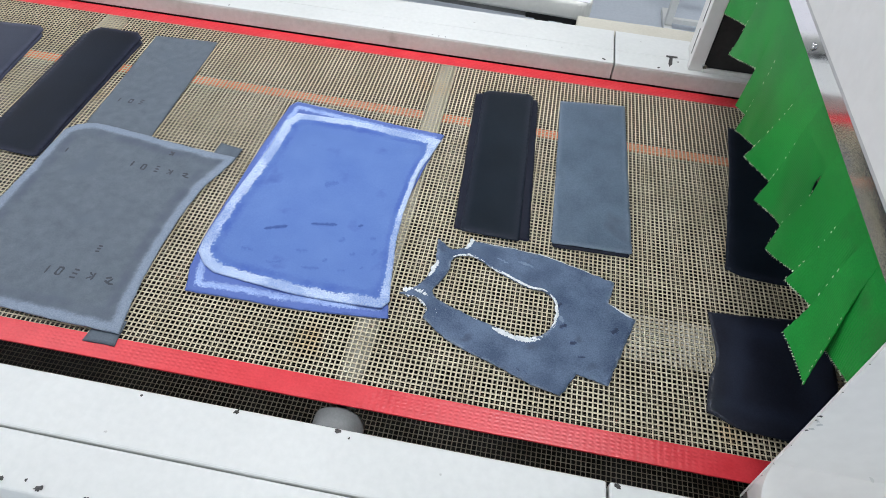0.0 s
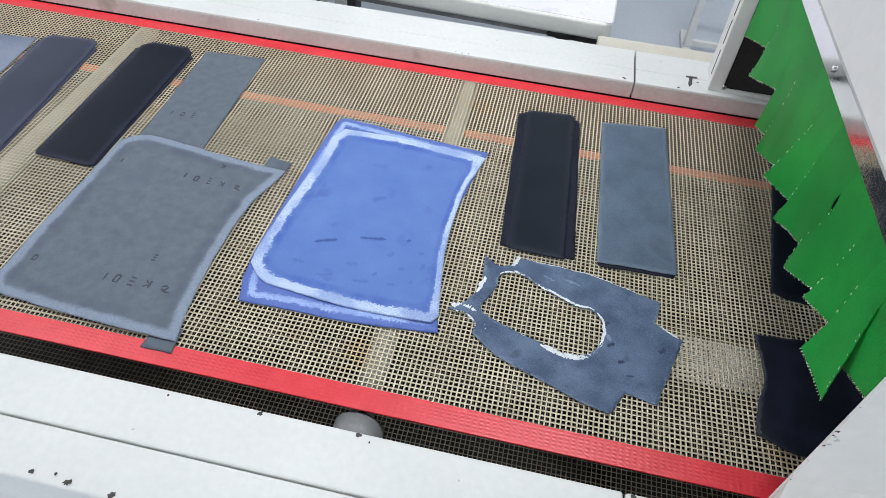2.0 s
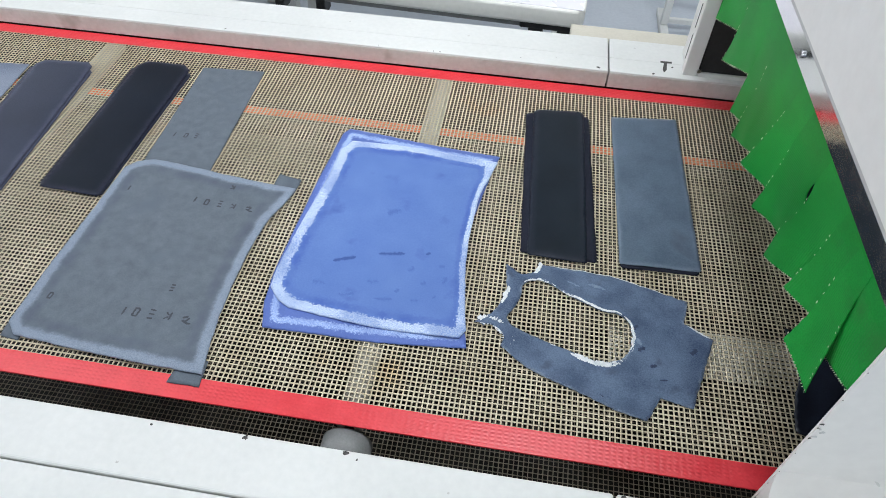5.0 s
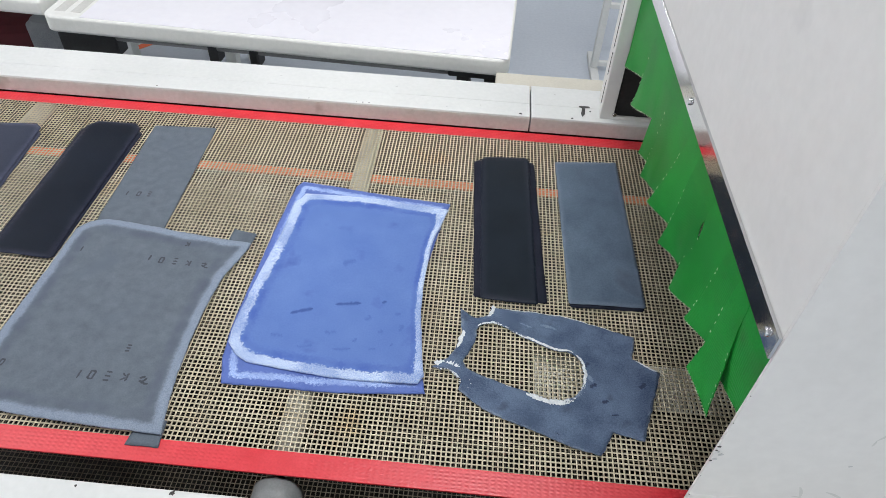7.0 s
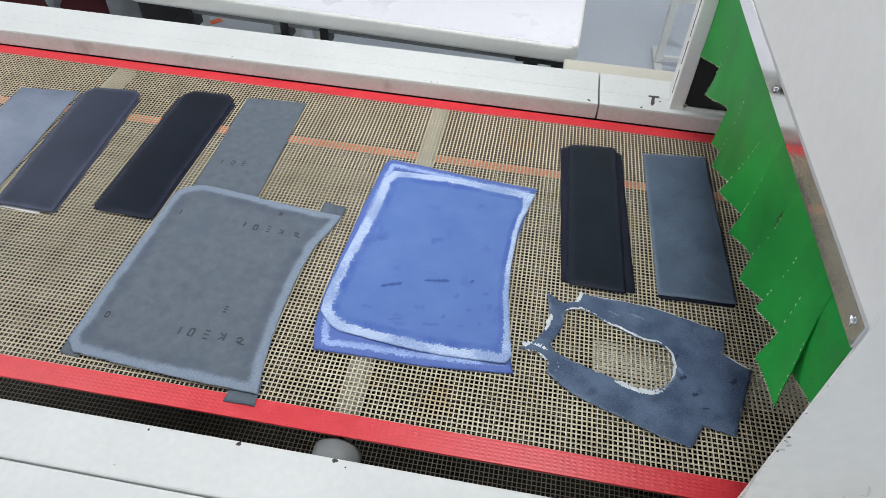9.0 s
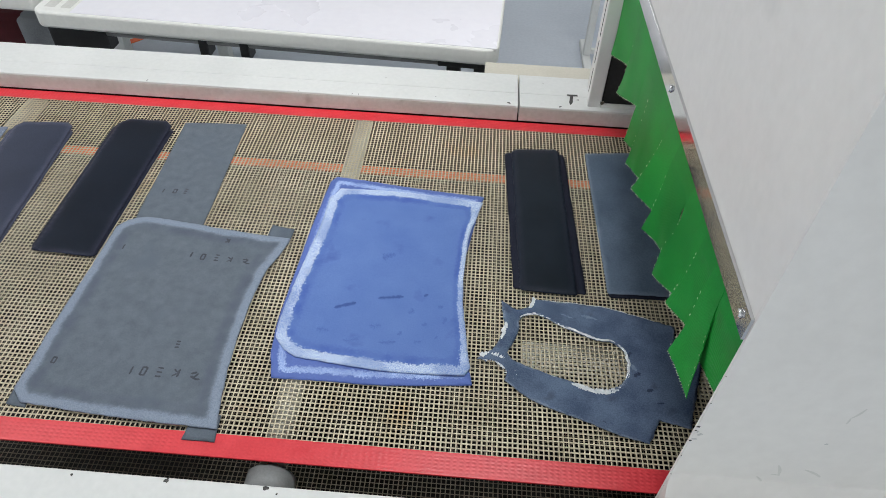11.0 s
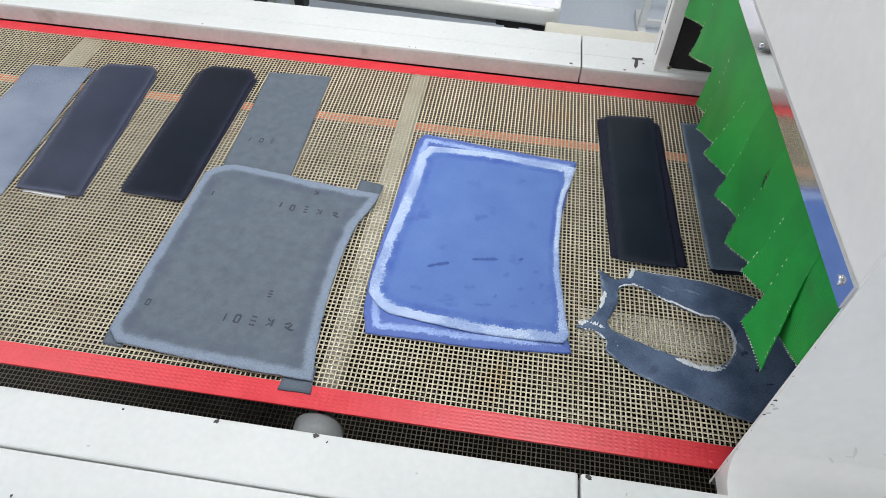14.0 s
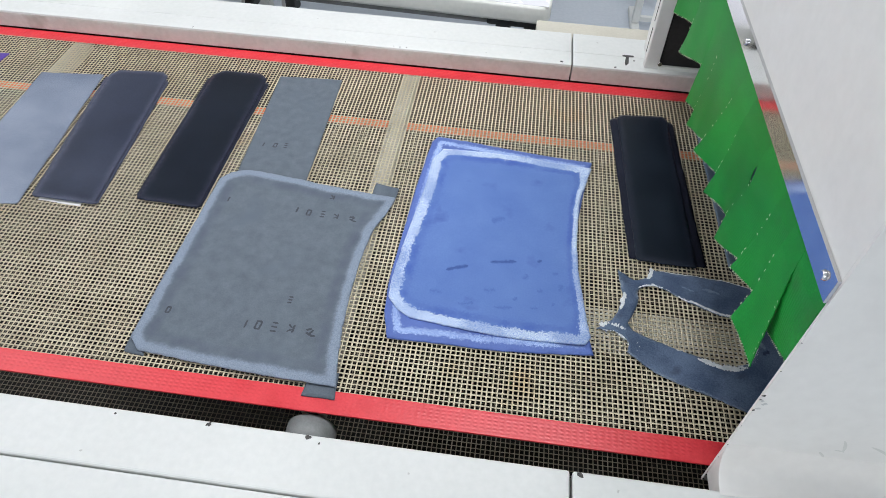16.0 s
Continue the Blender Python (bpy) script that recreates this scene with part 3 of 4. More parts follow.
def belt(name, label, mat, length, strand=STRAND, tape=0.033, tape_mat=M_RED):
    ob = thing(name, pose(0, 0, B), label, "conveyor belt")
    x0, x1 = length
    tagged(part("weave", strands("weave", x0, x1, strand, mat), ob, "beige coated open mesh"), kind="stuff")
    for y0, y1 in ((NEAR - 0.038, NEAR), (FAR, FAR + tape)):
        part("edge_tape", box("edge_tape", (x0, y0, -0.0024), (x1, y1, 0.0010), tape_mat, 0.0008), ob, "red reinforced edge tape")
    return ob


belt_top = belt("conveyor_belt", "beige open mesh conveyor belt with red edge tape", M_WEAVE, (-2.65, 1.45))
belt_low = belt("return_belt", "beige open mesh return run beneath the conveyor", M_WEAVE_SHADE, (-2.25, 1.85), 0.0017, 0.028, M_ORANGE)
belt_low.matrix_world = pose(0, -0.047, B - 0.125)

part("support_grid", strands("support_grid", 0.012, 0.400, 0.0036, M_GRID, -0.316, -0.228), frame_ob, "pale mesh strip fixed beneath the belt", pose(0, 0, B - 0.032))

# ---- leather pieces ----
pieces = []


def leather(name, label, group=""):
    ob = thing(name, pose(0, 0, B), label, "leather", group)
    pieces.append(ob)
    return ob


def near0(x, y):
    return 0.0003


def strip_piece(name, label, corners, mat, seed, rim=None, rim_mat=None, thick=0.0013, rounded=0.010, puff=0.0):
    """A strip of leather from its four corners (far-left, far-right, near-right, near-left); rim: a wider layer that shows beneath it."""
    ob = leather(name, label, "leather strips")

    def ring(c, cut):
        pts = []
        for i in range(4):
            p, a, b = Vector(c[i]), Vector(c[i - 1]), Vector(c[(i + 1) % 4])
            k = cut if i < 2 else min(cut, 0.004)
            pts.append(p + (a - p).normalized() * k)
            pts.append(p + (b - p).normalized() * k)
        return pts

    def wave(x, y):
        return 0.0004 + 0.0012 * (0.5 + 0.5 * wob(x, y, 9, seed))
    z = 0.0
    if rim:
        part("lower_layer", sheet("lower_layer", outline(ring(rim, min(rounded, 0.007)), seed=seed + 1), thick, wave, rim_mat, puff=puff * 0.7, soft=0.02), ob)
        z = thick + 0.0003 + puff * 0.65
    part("upper_layer" if rim else "sheet", sheet("upper_layer", outline(ring(corners, rounded if rim else 0.003), seed=seed), thick, lambda x, y: wave(x, y) + z, mat, puff=puff, soft=0.014, curl=0.0015), ob)
    return ob, (lambda x, y: wave(x, y) + z + thick + puff)


def bars(ob, name, places, top, mat, size=0.013):
    """Faded stamped marks: small groups of plain bars."""
    kinds = ([(0, 0, 88)], [(-0.3, 0, 90), (0.3, 0, 90), (0, 0.45, 0), (0, -0.45, 0)], [(0, 0.5, 0), (0, 0, 0), (0, -0.5, 0)], [(0.32, 0, 90), (-0.1, 0.25, -40), (-0.1, -0.25, 40)], [(-0.25, 0.35, 20), (0.1, 0.1, 60), (-0.2, -0.2, -20), (0.35, -0.35, 0)])
    for i, (x, y) in enumerate(places):
        for u, w, a in kinds[i % 5]:
            ln = size * (1.0 if a >= 88 else 0.62)
            d = Vector((math.cos(radians(a - 3)), math.sin(radians(a - 3)))) * ln / 2
            c = Vector((x + u * size * 0.8, y + w * size))
            part(name, ribbon(name, [c - d, c + d], 0.0036, top, mat, closed=False, lift=0.0002, rag=0.5, seed=i + a, cross=2), ob)


# blue sheet with a white flesh edge, on a second violet-blue sheet
blue = leather("leather_sheet", "bright blue leather sheet with white fuzzy border on a second sheet")


def blue_low(x, y):
    return 0.0004 + 0.0012 * (0.5 + 0.5 * wob(x, y, 7, 2))


def blue_up(x, y):
    return blue_low(x, y) + 0.0032 + 0.002 * (0.5 + 0.5 * wob(x, y, 6, 4))


part("lower_sheet", sheet("lower_sheet", outline([(-0.662, 0.136), (-0.651, 0.155), (-0.597, 0.149, 1), (-0.54, 0.142, 1), (-0.456, 0.132, 1), (-0.332, 0.121), (-0.345, 0.05, 1), (-0.364, -0.08, 1), (-0.367, -0.19, 1), (-0.352, -0.28, 1), (-0.337, -0.349),
                                                  (-0.42, -0.358, 1), (-0.503, -0.363, 1), (-0.588, -0.363, 1), (-0.664, -0.365), (-0.677, -0.313), (-0.681, -0.256, 1), (-0.680, -0.194, 1), (-0.677, -0.12, 1), (-0.674, -0.032, 1), (-0.669, 0.048, 1)], seed=11), 0.0028, blue_low, M_L_BLUE2, grid=0.005), blue, "violet-blue lower leather sheet")
BLUE_UP = [(-0.652, 0.079), (-0.634, 0.113), (-0.565, 0.115, 1), (-0.482, 0.114, 1), (-0.40, 0.104, 1), (-0.333, 0.096), (-0.345, 0.049, 1), (-0.357, 0.0, 1), (-0.362, -0.08, 1), (-0.362, -0.16, 1), (-0.355, -0.231, 1), (-0.342, -0.320), (-0.35, -0.335),
           (-0.413, -0.337, 1), (-0.485, -0.337, 1), (-0.559, -0.331, 1), (-0.635, -0.322), (-0.655, -0.310), (-0.675, -0.286), (-0.677, -0.253, 1), (-0.674, -0.204, 1), (-0.670, -0.151, 1), (-0.662, -0.08, 1), (-0.655, -0.004, 1)]


def blue_narrow(x, y):
    """The border is about half as wide along the curved side."""
    return 1 + 0.8 * max(0, min(1, (x + 0.43) / 0.04)) * max(0, min(1, (0.075 - y) / 0.03)) * max(0, min(1, (y + 0.305) / 0.03))


middle, rim = sheet("upper_sheet", outline(BLUE_UP, seed=12), 0.0026, blue_up, M_L_BLUE, grid=0.005, curl=0.003, border=("white_border", 0.048, M_BAND), squeeze=blue_narrow)
part("upper_sheet", middle, blue, "bright blue upper leather sheet")
part("white_border", rim, blue, "white fuzzy flesh border")


def blue_top(x, y):
    return blue_up(x, y) + 0.0026


def inset(pts, d):
    """The outline drawn in by d towards its inside (the outlines here run clockwise)."""
    n, out = len(pts), []
    for i in range(n):
        t = (Vector(pts[(i + 1) % n]) - Vector(pts[i - 1])).normalized()
        out.append(Vector(pts[i]) + Vector((t.y, -t.x)) * d)
    return out


for x, y, a, ln in ((-0.588, -0.214, 24, 0.040), (-0.514, -0.184, 10, 0.046), (-0.432, -0.172, 40, 0.009)):
    d = Vector((math.cos(radians(a)), math.sin(radians(a)))) * ln
    part("ink_stroke", ribbon("ink_stroke", [(x, y), (x + d.x, y + d.y)], 0.0095, blue_top, M_STROKE, closed=False, lift=0.0003, seed=x), blue, "short dark ink stroke")
for x, y, a, ln, w in ((-0.405, -0.196, 30, 0.010, 0.010), (-0.455, -0.214, 70, 0.014, 0.009), (-0.520, -0.248, 10, 0.020, 0.012), (-0.430, -0.238, 25, 0.010, 0.009), (-0.470, -0.262, 50, 0.010, 0.008), (-0.392, -0.232, 80, 0.016, 0.012),
                       (-0.440, -0.276, 15, 0.012, 0.009), (-0.560, -0.282, 5, 0.026, 0.010), (-0.610, -0.262, -10, 0.022, 0.012), (-0.500, -0.282, 8, 0.030, 0.009), (-0.405, -0.265, 60, 0.008, 0.007), (-0.520, -0.082, 20, 0.026, 0.016)):
    d = Vector((math.cos(radians(a)), math.sin(radians(a)))) * ln
    part("dye_spot", ribbon("dye_spot", [(x, y), (x + d.x, y + d.y)], w, blue_top, M_STROKE2, closed=False, lift=0.0002, rag=0.7, seed=y), blue, "darker blue dye spot")

# grey sheet with a pale border, partly on a strip
grey = leather("leather_sheet", "slate grey leather sheet with pale bluish border and stamped marks")


def grey_h(x, y):
    over = max(0.0, min(1.0, (y + 0.15) / 0.05)) * max(0.0, min(1.0, (x + 1.07) / 0.03)) * max(0.0, min(1.0, (-0.86 - x) / 0.03))
    return 0.0030 + 0.0030 * over + 0.0022 * (0.5 + 0.5 * wob(x, y, 6, 8))


GREY = [(-1.050, -0.050), (-1.033, -0.030), (-1.000, -0.018, 1), (-0.85, -0.034, 1), (-0.706, -0.047), (-0.713, -0.085, 1), (-0.731, -0.140, 1), (-0.738, -0.22, 1), (-0.738, -0.33, 1), (-0.730, -0.41, 1), (-0.721, -0.466), (-0.80, -0.463, 1), (-0.90, -0.458, 1), (-1.036, -0.446), (-1.058, -0.425), (-1.056, -0.25, 1)]
middle, rim = sheet("sheet", outline(GREY, seed=21), 0.0026, grey_h, M_L_GREY, grid=0.005, curl=0.002, border=("pale_border", 0.052, M_BAND2))
part("sheet", middle, grey)
part("pale_border", rim, grey, "pale bluish fuzzy border")


def grey_top(x, y):
    return grey_h(x, y) + 0.0026


part("backing_tab", sheet("backing_tab", outline([(-0.752, -0.008), (-0.705, -0.016), (-0.708, -0.06), (-0.755, -0.06)], seed=5), 0.0022, near0, M_TAB), grey, "dark grey leather tab beneath the sheet")
part("backing_tab", sheet("backing_tab", outline([(-0.765, -0.44), (-0.722, -0.44), (-0.719, -0.485), (-0.769, -0.485)], seed=6), 0.0020, lambda x, y: 0.0012, M_TAB), grey, "dark grey leather tab beneath the sheet")
part("backing_tab", sheet("backing_tab", outline([(-1.062, -0.412), (-1.030, -0.412), (-1.027, -0.453), (-1.059, -0.449)], seed=7), 0.0020, near0, M_TAB), grey, "dark grey leather tab beneath the sheet")
bars(grey, "stamped_mark", [(-0.880, -0.111), (-0.857, -0.113), (-0.831, -0.113), (-0.806, -0.115), (-0.774, -0.117)], grey_top, M_STAMP, 0.014)
bars(grey, "stamped_mark", [(-0.889, -0.375), (-0.869, -0.374), (-0.843, -0.374), (-0.816, -0.373), (-0.784, -0.376)], grey_top, M_STAMP, 0.016)
bars(grey, "stamped_mark", [(-1.013, -0.104), (-1.021, -0.366), (-0.833, -0.317), (-0.824, -0.066)], grey_top, M_STAMP, 0.012)

gstrip, gtop = strip_piece("leather_strip", "grey leather strip tucked under a larger sheet", [(-1.041, 0.316), (-0.897, 0.327), (-0.884, -0.115), (-1.022, -0.120)], M_L_GREY, 31)
bars(gstrip, "stamped_mark", [(-1.002, 0.071), (-0.978, 0.072), (-0.956, 0.074)], gtop, M_STAMP)
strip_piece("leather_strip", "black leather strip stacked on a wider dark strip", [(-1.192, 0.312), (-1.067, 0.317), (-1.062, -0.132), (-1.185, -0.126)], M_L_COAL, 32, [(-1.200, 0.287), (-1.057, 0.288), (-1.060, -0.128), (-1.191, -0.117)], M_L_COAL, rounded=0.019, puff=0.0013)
violet_ob, _ = strip_piece("leather_strip", "dark violet leather strip in two layers over white paper", [(-1.421, 0.272), (-1.290, 0.284), (-1.254, -0.153), (-1.378, -0.150)], M_L_VIOLET, 33, [(-1.428, 0.250), (-1.281, 0.258), (-1.250, -0.150), (-1.383, -0.146)], M_L_VIOLET, rounded=0.016, puff=0.0013)
strip_piece("leather_strip", "pale grey leather strip with cloudy finish", [(-1.576, 0.240), (-1.434, 0.254), (-1.394, -0.172), (-1.552, -0.185)], M_L_PALE, 34)
strip_piece("leather_strip", "black leather strip stacked on a wider dark strip", [(-0.274, 0.296), (-0.166, 0.304), (-0.152, -0.140), (-0.258, -0.136)], M_L_BLACK, 35, [(-0.290, 0.284), (-0.154, 0.290), (-0.135, -0.133), (-0.270, -0.130)], M_L_BLACK2, puff=0.0013)
strip_piece("leather_strip", "slate blue-grey leather strip with mottled finish", [(-0.107, 0.298), (0.033, 0.316), (0.045, -0.124), (-0.096, -0.129)], M_L_SLATE, 36, [(-0.102, 0.292), (0.029, 0.309), (0.041, -0.131), (-0.094, -0.136)], M_L_BLACK2, rounded=0.003)
part("paper_scrap", sheet("paper_scrap", outline([(-1.365, -0.130), (-1.285, -0.135), (-1.280, -0.158), (-1.296, -0.157), (-1.365, -0.153)], seed=2), 0.0003, lambda x, y: 0.0002, M_PAPER), violet_ob, "white paper scrap beneath")

# purple sheet that follows
purple = leather("leather_sheet", "purple leather sheet lying flat on the belt")
part("sheet", sheet("sheet", outline([(-1.99, 0.28), (-1.690, 0.300), (-1.694, 0.255, 1), (-1.705, 0.10, 1), (-1.70, -0.16), (-1.98, -0.17)], seed=41), 0.0026, near0, M_L_PURPLE, grid=0.014), purple)

# cut-out waste with a large window
waste = leather("leather_offcut", "blue-grey leather offcut with a large cut-out window and white torn edges")
OUT = [(-0.331, -0.296), (-0.309, -0.278, 1), (-0.293, -0.247, 1), (-0.286, -0.218), (-0.289, -0.190, 1), (-0.292, -0.162), (-0.262, -0.183, 1), (-0.241, -0.172), (-0.235, -0.150), (-0.229, -0.156), (-0.173, -0.158, 1), (-0.104, -0.163, 1), (-0.041, -0.179, 1), (0.015, -0.196), (0.006, -0.243), (0.049, -0.267), (0.007, -0.399), (-0.040, -0.387), (-0.061, -0.431), (-0.110, -0.419, 1), (-0.169, -0.396, 1), (-0.235, -0.371, 1), (-0.286, -0.336), (-0.281, -0.317, 1), (-0.300, -0.299, 1)]
HOLE = [(-0.259, -0.207, 1), (-0.250, -0.196, 1), (-0.227, -0.192, 1), (-0.183, -0.214, 1), (-0.126, -0.238, 1), (-0.095, -0.243, 1), (-0.081, -0.262, 1), (-0.079, -0.289, 1), (-0.088, -0.318, 1), (-0.106, -0.335, 1), (-0.133, -0.339, 1), (-0.164, -0.331, 1), (-0.219, -0.315, 1), (-0.270, -0.295, 1), (-0.281, -0.279), (-0.262, -0.235, 1)]


def waste_h(x, y):
    return 0.0004 + 0.0022 * (0.5 + 0.5 * wob(x, y, 11, 6))


def waste_top(x, y):
    return waste_h(x, y) + 0.0026


part("sheet", sheet("sheet", outline(OUT, step=0.005, rough=0.0012, seed=51), 0.0026, waste_h, M_L_DENIM, [outline(HOLE, step=0.005, rough=0.0008, seed=52)], 0.005, curl=0.003), waste)
def along(loop, a, b):
    """The stretch of a closed loop from near a to near b."""
    i = min(range(len(loop)), key=lambda k: (loop[k] - Vector(a)).length)
    j = min(range(len(loop)), key=lambda k: (loop[k] - Vector(b)).length)
    return loop[i:j + 1] if j >= i else loop[i:] + loop[:j + 1]


HOLE_RIM, OUT_RIM = outline(HOLE, step=0.005, rough=0.0008, seed=52), outline(OUT, step=0.005, rough=0.0012, seed=51)
for rim, a, b, w in ((inset(HOLE_RIM, -0.0022), (-0.256, -0.202), (-0.095, -0.243), 0.0052), (inset(HOLE_RIM, -0.0018), (-0.090, -0.248), (-0.088, -0.318), 0.0056), (inset(HOLE_RIM, -0.0038), (-0.084, -0.305), (-0.172, -0.329), 0.0095), (inset(HOLE_RIM, -0.0010), (-0.20, -0.32), (-0.275, -0.29), 0.0024),
                     (inset(OUT_RIM, 0.0085), (-0.283, -0.330), (-0.325, -0.292), 0.0215), (inset(OUT_RIM, 0.0028), (-0.295, -0.252), (-0.287, -0.214), 0.0070), (inset(OUT_RIM, 0.0024), (-0.245, -0.175), (-0.230, -0.156), 0.0085),
                     (inset(OUT_RIM, 0.0014), (0.008, -0.245), (0.046, -0.266), 0.0036), (inset(OUT_RIM, 0.0007), (-0.22, -0.157), (-0.02, -0.186), 0.0015)):
    part("torn_edge", ribbon("torn_edge", along(rim, a, b), w * 0.95, waste_top, M_WHITE, closed=False, rag=0.55, seed=w * 900), waste, "white torn flesh edge")

for x, y, a, ln, w in ((-0.071, -0.309, 35, 0.014, 0.009), (0.013, -0.304, 60, 0.016, 0.010), (-0.053, -0.336, 20, 0.011, 0.008), (-0.040, -0.358, 10, 0.012, 0.005), (-0.135, -0.398, -15, 0.022, 0.008), (-0.077, -0.268, 50, 0.011, 0.007)):
    d = Vector((math.cos(radians(a)), math.sin(radians(a)))) * ln
    part("dark_mark", ribbon("dark_mark", [(x, y), (x + d.x, y + d.y)], w, waste_top, M_MARK, closed=False, lift=0.0002, rag=0.7, seed=x), waste, "smudged dark ink mark")
for x, y, a, ln, w in ((-0.071, -0.285, -70, 0.014, 0.005), (-0.074, -0.312, -80, 0.010, 0.004), (-0.150, -0.186, -14, 0.030, 0.004), (-0.185, -0.186, -20, 0.022, 0.003), (-0.262, -0.190, 20, 0.016, 0.003)):
    d = Vector((math.cos(radians(a)), math.sin(radians(a)))) * ln
    part("torn_edge", ribbon("torn_edge", [(x, y), (x + d.x, y + d.y)], w * 2.2, waste_top, M_SCRAPE, closed=False, lift=0.0002, rag=0.8, seed=y), waste, "pale scraped patch")

# black pieces already at the tunnel mouth
blk = leather("leather_piece", "black leather piece entering under the green curtain")
part("sheet", sheet("sheet", outline([(0.252, 0.295), (0.241, 0.158, 1), (0.220, -0.008, 1), (0.206, -0.118), (0.236, -0.130, 1), (0.311, -0.134, 1), (0.40, -0.12), (0.42, 0.30)], seed=61), 0.0026, near0, M_L_BLACK), blk)
blk2 = leather("leather_piece", "glossy black leather piece with curved edges entering the tunnel")
part("sheet", sheet("sheet", outline([(0.165, -0.226), (0.170, -0.275, 1), (0.171, -0.317, 1), (0.158, -0.355, 1), (0.149, -0.411), (0.195, -0.430, 1), (0.251, -0.436, 1), (0.34, -0.45), (0.36, -0.20), (0.27, -0.217, 1)], seed=62), 0.0026, lambda x, y: 0.0004 + 0.008 * (0.5 + 0.5 * wob(x, y, 11, 3)), M_L_GLOSS, grid=0.006), blk2)

# ---- tunnel hood ----
hood = thing("tunnel_hood", pose(0, 0, 0), "white painted sheet-steel drying tunnel hood over the conveyor", "tunnel hood")
HX, HY, HF, FX = 0.190, -0.525, 0.520, 0.165   # front, near side, far side; front of the far post
part("side_panel", box("side_panel", (HX, HY, B - 0.012), (1.85, HY + 0.004, B + 0.98), M_HOOD), hood)
part("front_panel", box("front_panel", (HX, HY + 0.0041, B + 0.4000), (HX + 0.015, 0.4495, B + 0.98), M_HOOD, 0.001), hood)
part("side_panel", box("side_panel", (FX + 0.004, 0.45, B + 0.0455), (1.85, HF, B + 0.412), M_HOOD, 0.003), hood)
part("side_panel", box("side_panel", (HX, 0.4498, B + 0.4125), (1.85, HF, B + 0.98), M_HOOD, 0.003), hood)
BEND = [(HY + 0.0012 - 0.0462 * u ** 2.0, B + 0.0455 + 0.075 * (1 - u) ** 2.2) for u in (q / 20 for q in range(21))]
flange = mesh_of("base_flange", [(x, y, z) for x in (HX + 0.0005, 1.85) for y, z in BEND + [(-0.5700, B + 0.0100), (HY + 0.0012, B + 0.0100)]],
                 [(k, k + 1, k + 24, k + 23) for k in range(21)] + [tuple(range(23))[::-1], tuple(range(23, 46))], M_HOOD)
flange.polygons.foreach_set("use_smooth", [len(q.vertices) == 4 for q in flange.polygons])
part("base_flange", flange, hood, "white painted curved flange between panel and rail")
part("top_panel", box("top_panel", (HX, HY, B + 0.981), (1.85, HF, B + 0.996), M_HOOD, 0.003), hood)
part("back_panel", box("back_panel", (1.835, HY + 0.016, B + 0.05), (1.85, 0.449, B + 0.98), M_HOOD), hood)
# black lining: the tunnel's interior shade is put into its colour
part("inner_liner", box("inner_liner", (FX + 0.03, 0.436, B + 0.047), (1.83, 0.4495, B + 0.70), M_DARK), hood, "black inner side lining with the interior's shade in its colour")
part("inner_liner", box("inner_liner", (HX + 0.03, HY + 0.0155, B + 0.047), (1.83, HY + 0.022, B + 0.70), M_DARK), hood, "black inner side lining with the interior's shade in its colour")
part("edge_trim", box("edge_trim", (FX - 0.003, 0.428, B + 0.0455), (FX + 0.028, 0.4478, B + 0.4115), M_HOOD, 0.002), hood, "white painted edge trim")
part("sill", box("sill", (FX + 0.0285, 0.427, B + 0.0455), (0.60, 0.4355, B + 0.054), M_HOOD, 0.001), hood, "painted sill under the lining")
part("clamp_strip", box("clamp_strip", (HX - 0.0045, HY + 0.002, B + 0.3830), (HX - 0.0004, 0.447, B + 0.4150), M_STEEL, 0.0004), hood, "polished steel clamping strip")
for y in (-0.501, -0.066, 0.339):
    part("screw", rod("screw", (HX - 0.0044, y, B + 0.3990), (HX - 0.0082, y, B + 0.3990), 0.0060, M_STEEL, 16, 0.0045), hood, "round-head screw")
part("bolt", rod("bolt", (FX + 0.028, 0.432, B + 0.06), (FX + 0.03, 0.425, B + 0.06), 0.005, M_STEEL, 12), hood)

# worn spots and smears on the side panel, nicks along its front edge
M_WORN = material("worn_paint", (0.50, 0.51, 0.50), (0.64, 0.64, 0.62), 0.7, scale=160, fine=700, bump=0.1)
M_SMEAR = material("grey_green_smear", (0.64, 0.645, 0.605), (0.73, 0.73, 0.69), 0.7, scale=90, fine=500, bump=0)
for i, (x, z, r) in enumerate(((0.1948, 0.1870, 0.003), (0.1981, 0.1978, 0.0034), (0.1938, 0.2042, 0.0022), (0.1943, 0.0408, 0.002), (0.3502, 0.1988, 0.0022))):
    part("worn_spot", chip_mesh(60 + i, r * 0.9, M_WORN), hood, "greyish worn paint spot", pose(x, HY - 0.0002, B + z, 90, 0, 0) @ pose(0, 0, 0, 0, 0, 50 * i))
for i, (x, z, ln, r) in enumerate(((0.3598, 0.2676, 0.022, 0.0018), (0.3545, 0.2515, 0.012, 0.0014), (0.3233, 0.1268, 0.026, 0.0022), (0.3061, 0.1005, 0.016, 0.0018), (0.3663, 0.1278, 0.03, 0.0022), (0.3211, 0.1153, 0.012, 0.0014))):
    part("smear", mesh_of("smear", [(ln * (q / 8 - 0.5), r * (0.5 + 0.5 * math.sin(q * 0.39)) * sgn + 0.25 * ln * (q / 8) ** 2, 0.0) for sgn in (-1, 1) for q in range(9)], [(q, q + 1, q + 10, q + 9) for q in range(8)], M_SMEAR), hood, "faint grey-green smear", pose(x, HY - 0.0001 - 0.0002, B + z, 90, 0, 0) @ pose(0, 0, 0, 0, 0, 55 + 20 * i))
